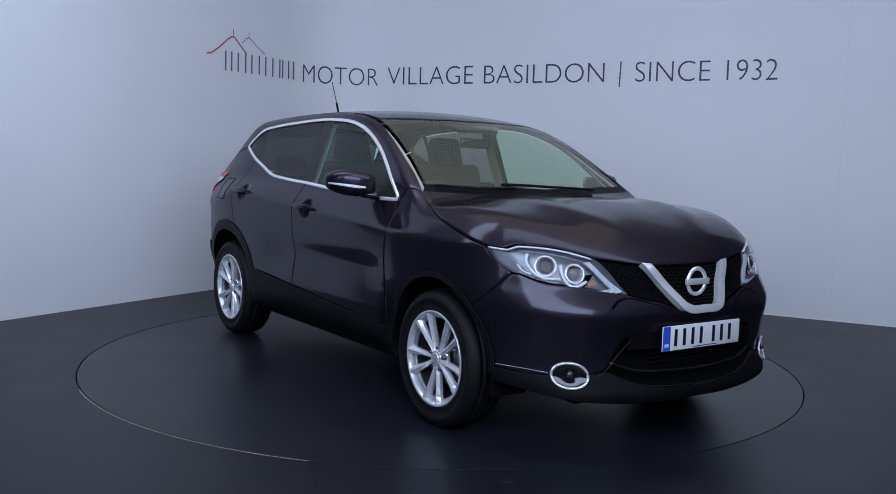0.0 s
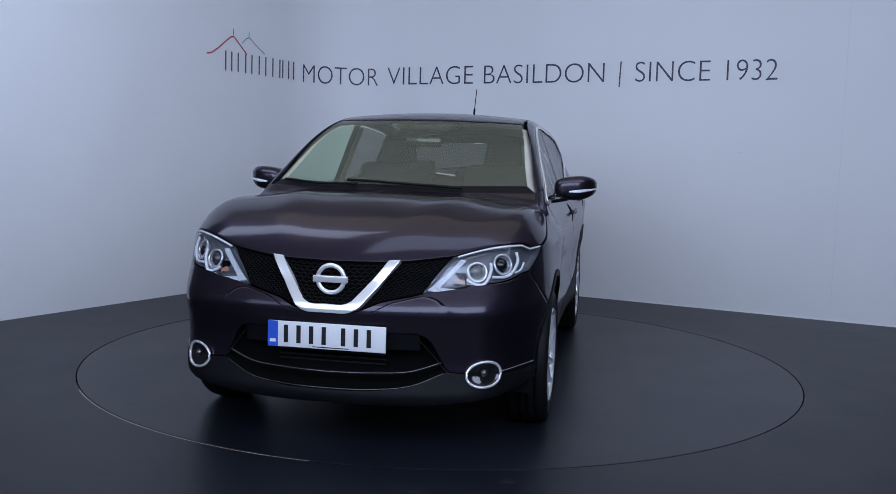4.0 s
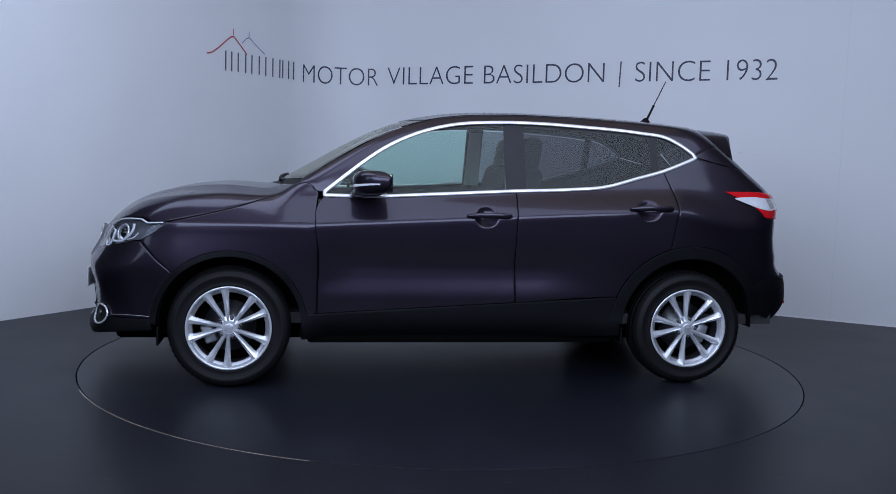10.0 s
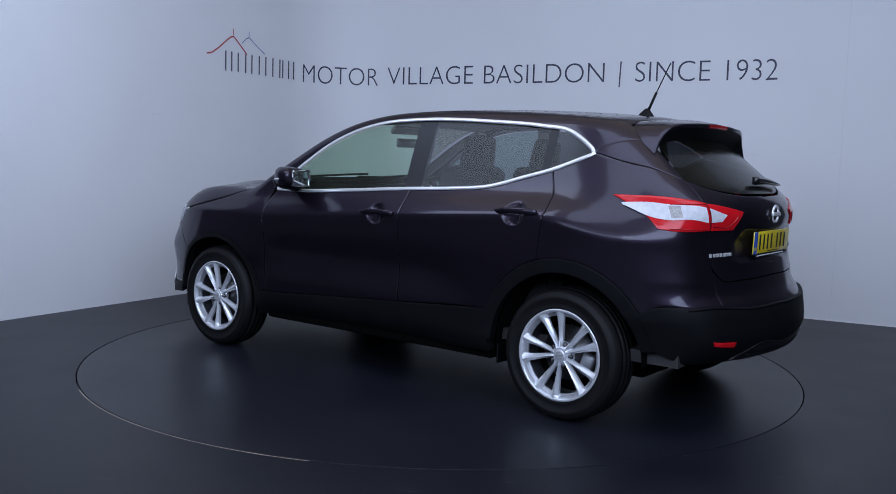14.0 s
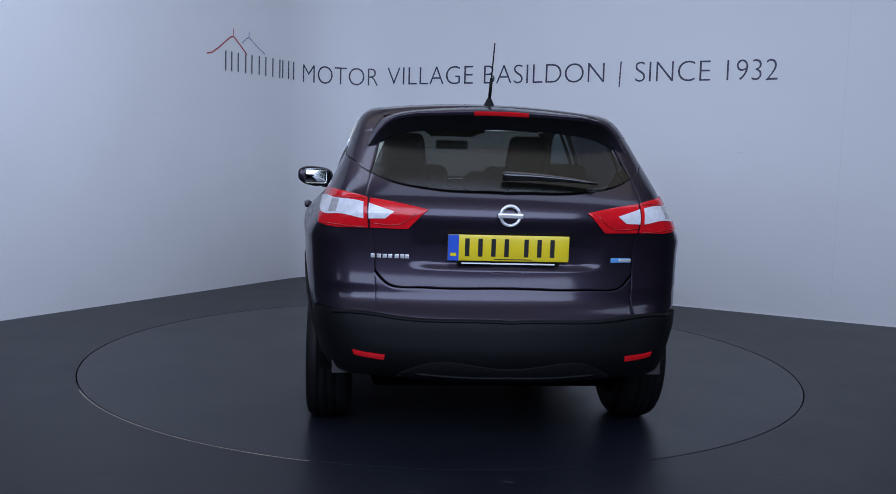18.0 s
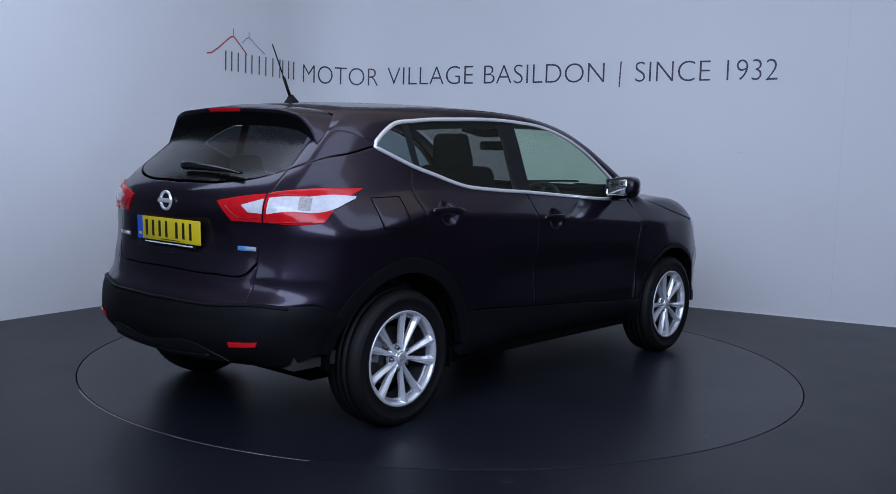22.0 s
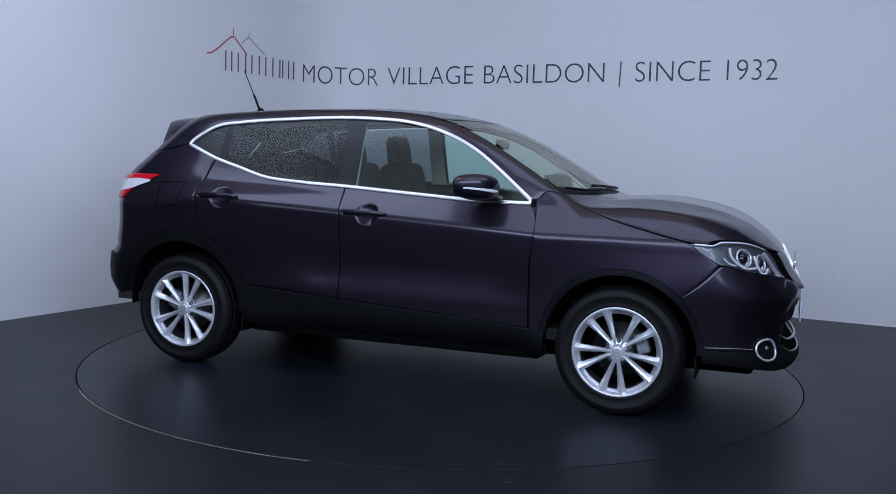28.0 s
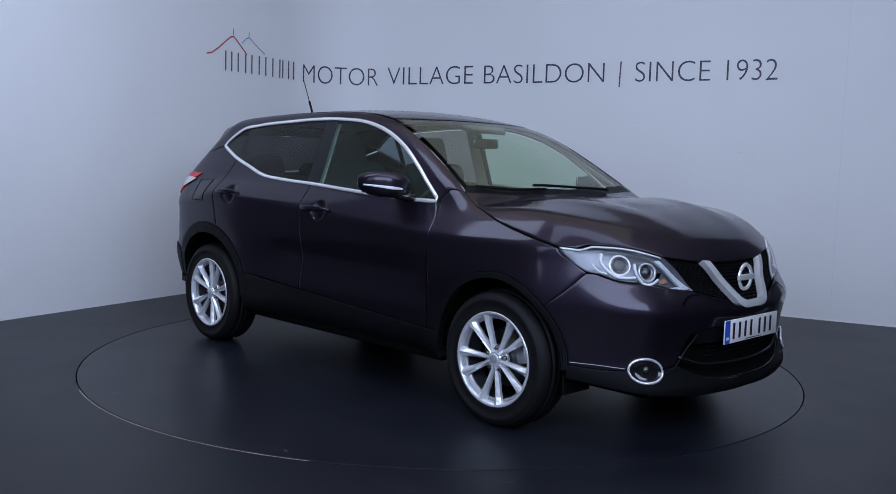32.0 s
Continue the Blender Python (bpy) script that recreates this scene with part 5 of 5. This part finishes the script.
# ---- door handles, mirrors, filler flap ----
for hx, hz in HANDLES:
    ends = snap(np.array([[hx + 0.128, 0.86, hz + 0.003], [hx - 0.128, 0.86, hz + 0.003]]))
    k = np.linspace(0, 1, 25)
    line = ends[0] * (1 - k[:, None]) + ends[1] * k[:, None] + np.stack([k * 0, 0.002 + 0.026 * np.sin(np.pi * (0.05 + 0.9 * k)) ** 0.55, 0.004 * np.sin(np.pi * k)], 1)
    half = 0.0155 * np.clip(0.35 + 2.6 * k, 0, 1) * np.clip(0.55 + 9 * (1 - k), 0, 1)
    vs, fs, m = [], [], 12
    for p, h in zip(line, half):
        for j in range(m):
            w = 2 * math.pi * j / m
            vs.append((p[0], p[1] + 0.0085 * math.copysign(abs(math.sin(w)) ** 0.7, math.sin(w)), p[2] + h * math.copysign(abs(math.cos(w)) ** 0.7, math.cos(w))))
    fs = [(i * m + j, i * m + (j + 1) % m, (i + 1) * m + (j + 1) % m, (i + 1) * m + j) for i in range(24) for j in range(m)] + [tuple(range(m))[::-1], tuple(24 * m + j for j in range(m))]
    both("door_handle", (vs, fs), PAINT, label="body-coloured pull handle over a round scoop")
def mirror_skin(x, y, z, grow=1.0):
    """A point of the unit ball as a point of the left mirror's housing: flat top, blunt tip, belly tapering inwards."""
    sx, sy, sz = (math.copysign(abs(w) ** 0.64, w) * grow for w in (x, y, z))
    thin = 1 - 0.20 * max(0, sy) ** 2
    high = 0.066 if sz > 0 else 0.072 * (1 - 0.30 * max(0, -sy) ** 1.5)
    return 0.570 + sx * (0.092 * thin) - 0.050 * max(0, sy) ** 2 - 0.016 * sy, 0.925 + sy * 0.118, 1.146 + sz * high * thin + 0.010 * sy


for sgn in (1, -1):
    bm = bmesh.new()
    bmesh.ops.create_uvsphere(bm, u_segments=48, v_segments=28, radius=1)
    for p in bm.verts:
        x, y, z = mirror_skin(*p.co)
        p.co = (x, sgn * y, z)
    mirror = part("door_mirror", bm, PAINT, car, "dark plum door mirror with a bright indicator strip")
    arc_a = np.radians(np.linspace(-8, 84, 26))
    strip = [mirror_skin(0.985 * math.cos(w), 0.985 * math.sin(w), -0.13 + 0.02 * math.sin(w), 1.0) for w in arc_a]
    widths = [0.0085 - 0.0050 * i / 25 if i > 4 else 0.0030 + 0.0011 * (i + 1) for i in range(26)]
    vs = []
    for (x, y, z), w in zip(strip, widths):
        vs += [(x + 0.004, sgn * (y + 0.002), z - w), (x + 0.006, sgn * (y + 0.003), z), (x + 0.003, sgn * (y + 0.002), z + w)]
    part("indicator_strip", to_bm((vs, [(3 * i + j, 3 * i + j + 1, 3 * i + j + 4, 3 * i + j + 3) for i in range(25) for j in (0, 1)])), WHITELENS, mirror, "bright curved indicator strip")
    part("mirror_glass", moved(box(-0.004, 0.0, -0.075, 0.075, -0.05, 0.05, 0.012), pose(0.474, sgn * 0.922, 1.146, 0, 0, sgn * 6)), MIRROR, mirror)
    part("mirror_foot", tube([(0.645, sgn * 0.795, 1.078), (0.625, sgn * 0.83, 1.082), (0.60, sgn * 0.865, 1.088), (0.58, sgn * 0.90, 1.100)], 0.040, 12, 0.55), GLOSSB, mirror, "black mirror foot")
flap = on_side([(-1.50, 0.962), (-1.345, 0.962)], 12), on_side([(-1.512, 1.098), (-1.335, 1.104)], 12)
flap_mesh = panel(flap[0], flap[1], on_side([(-1.50, 0.962), (-1.512, 1.098)], 12), on_side([(-1.345, 0.962), (-1.335, 1.104)], 12), 10, 10, lift=0.0012, rim=0.010)
part("filler_flap", mirrored(flap_mesh), PAINT, car)
edge = chain(flap[0], on_side([(-1.345, 0.962), (-1.335, 1.104)], 12), flap[1][::-1], on_side([(-1.512, 1.098), (-1.50, 0.962)], 12))
part("flap_gap", mirrored(tube(snap(edge, 0.0008), 0.0026, 5, 1.0, True)), GAP, car)
# ---- cabin ----
part("headlining", panel(across(on_top([(-1.45, 0.0), (-1.45, 0.50)], 20)), across(on_top([(0.28, 0.0), (0.2, 0.52)], 20)), (roof_side * [1, -0.97, 1])[::-1], (roof_side * [1, 0.97, 1])[::-1], 24, 24, lift=-0.035, rim=0), PALE, car, "pale fabric headlining")
both("pillar_lining", panel(near([(0.90, 0.745, 1.10), (0.62, 0.70, 1.262), (0.40, 0.655, 1.395), (0.20, 0.615, 1.47)], 30), near([(0.965, 0.70, 1.115), (0.7, 0.645, 1.28), (0.5, 0.612, 1.39), (0.245, 0.568, 1.49)], 30), near([(0.90, 0.745, 1.10), (0.965, 0.70, 1.115)], 6), near([(0.20, 0.615, 1.47), (0.245, 0.568, 1.49)], 6), 30, 6, lift=-0.03, rim=0), PALE)
both("inner_door_trim", panel(on_side([(-0.84, 0.55), (0.83, 0.45)], 30), on_side(belt(-1.30, 0.80, 30, -0.012)), on_side([(-0.84, 0.55), (-0.95, 0.86), (-1.30, 1.28)], 12), on_side([(0.83, 0.45), (0.80, 1.055)], 12), 40, 16, lift=-0.055, rim=0), TRIM)
both("centre_pillar_lining", panel(on_side([(-0.33, 1.12), (-0.22, 1.12)], 6), on_side([(-0.32, 1.50), (-0.23, 1.50)], 6), on_side([(-0.33, 1.12), (-0.32, 1.50)], 8), on_side([(-0.22, 1.12), (-0.23, 1.50)], 8), 6, 8, lift=-0.04, rim=0), PALE)
dash_bm = box(0.52, 1.03, -0.72, 0.72, 0.60, 1.04, 0.05, 3)
for p in dash_bm.verts:
    if p.co.z > 0.9:
        p.co.z -= 0.06 * abs((p.co.x - 0.72) / 0.3) ** 2 + 0.03 * (p.co.y / 0.7) ** 2 - (0.03 if -0.55 < p.co.y < -0.15 else 0)
part("dashboard", dash_bm, TRIM, car)
ring = to_bm(tube([(0.185 * math.cos(a), 0.185 * math.sin(a), 0) for a in np.linspace(0, 2 * math.pi, 40, endpoint=False)], 0.015, 8, 1, True))
part("steering_wheel", moved(joined(ring, box(-0.17, 0.17, -0.02, 0.02, -0.025, -0.01, 0.006), to_bm(lathe([(0, 0.01), (0.06, 0.0), (0.065, -0.03), (0, -0.04)], 24))), pose(0.40, -0.37, 0.98, 0, -65, 0)), TRIM, car)


def seat_shape(x, y, w, base_z, back_top, lean, head):
    sh = [box(x - 0.25, x + 0.28, y - w, y + w, base_z, base_z + 0.16, 0.05, 3)]
    back = box(-0.07, 0.06, -w, w, 0.0, back_top - base_z - 0.05, 0.055, 3)
    sh.append(moved(back, pose(x - 0.24, y, base_z + 0.08, 0, -lean, 0)))
    return joined(*sh)


def head_rest(x, y, z, w=0.125, h=0.19):
    bm = box(-0.05, 0.05, -w, w, 0, h, 0.045, 3)
    for p in bm.verts:
        if p.co.z > h * 0.6:
            p.co.y *= 0.86
    return moved(bm, pose(x, y, z, 0, -10, 0))


for y in (0.37, -0.37):
    seat = part("front_seat", seat_shape(0.02, y, 0.265, 0.50, 1.25, 17, True), CLOTH, car, "charcoal cloth front seat")
    part("head_rest", head_rest(-0.425, y, 1.225, 0.135, 0.21), CLOTH, seat)
bench = part("rear_seat", seat_shape(-0.86, 0.0, 0.62, 0.52, 1.14, 20, False), CLOTH, car, "charcoal cloth rear bench")
for y, h in ((0.40, 0.16), (0.0, 0.11), (-0.40, 0.16)):
    part("head_rest", head_rest(-1.285, y, 1.12, 0.125, h), CLOTH, bench)
part("parcel_shelf", box(-1.84, -1.33, -0.56, 0.56, 1.045, 1.06, 0.005), TRIM, car, smooth=False)
part("cabin_floor", box(-1.9, 1.0, -0.74, 0.74, 0.34, 0.40), TRIM, car, smooth=False)


def motions():
    rate = [(0.0, -55.3), (0.5, -59.8), (1.0, -65.7), (2.0, -77.6), (3.0, -89.4), (4.0, -101.2), (7.0, -136.6), (10.0, -171.5), (13.0, -206.4), (16.0, -241.0), (19.0, -275.95), (22.0, -310.8), (25.0, -345.3), (28.0, -380.3), (29.0, -391.9), (29.5, -397.5), (30.0, -401.9), (30.5, -404.4), (31.0, -405.05), (32.0, -405.15)]
    walk(turntable, [(t, pose(0, 0, 0, 0, 0, a)) for t, a in rate])
    walk(car, [(t, pose(0, 0, 0, 0, 0, a) @ Matrix.Translation((-0.025, -0.068, 0))) for t, a in rate])


motions()
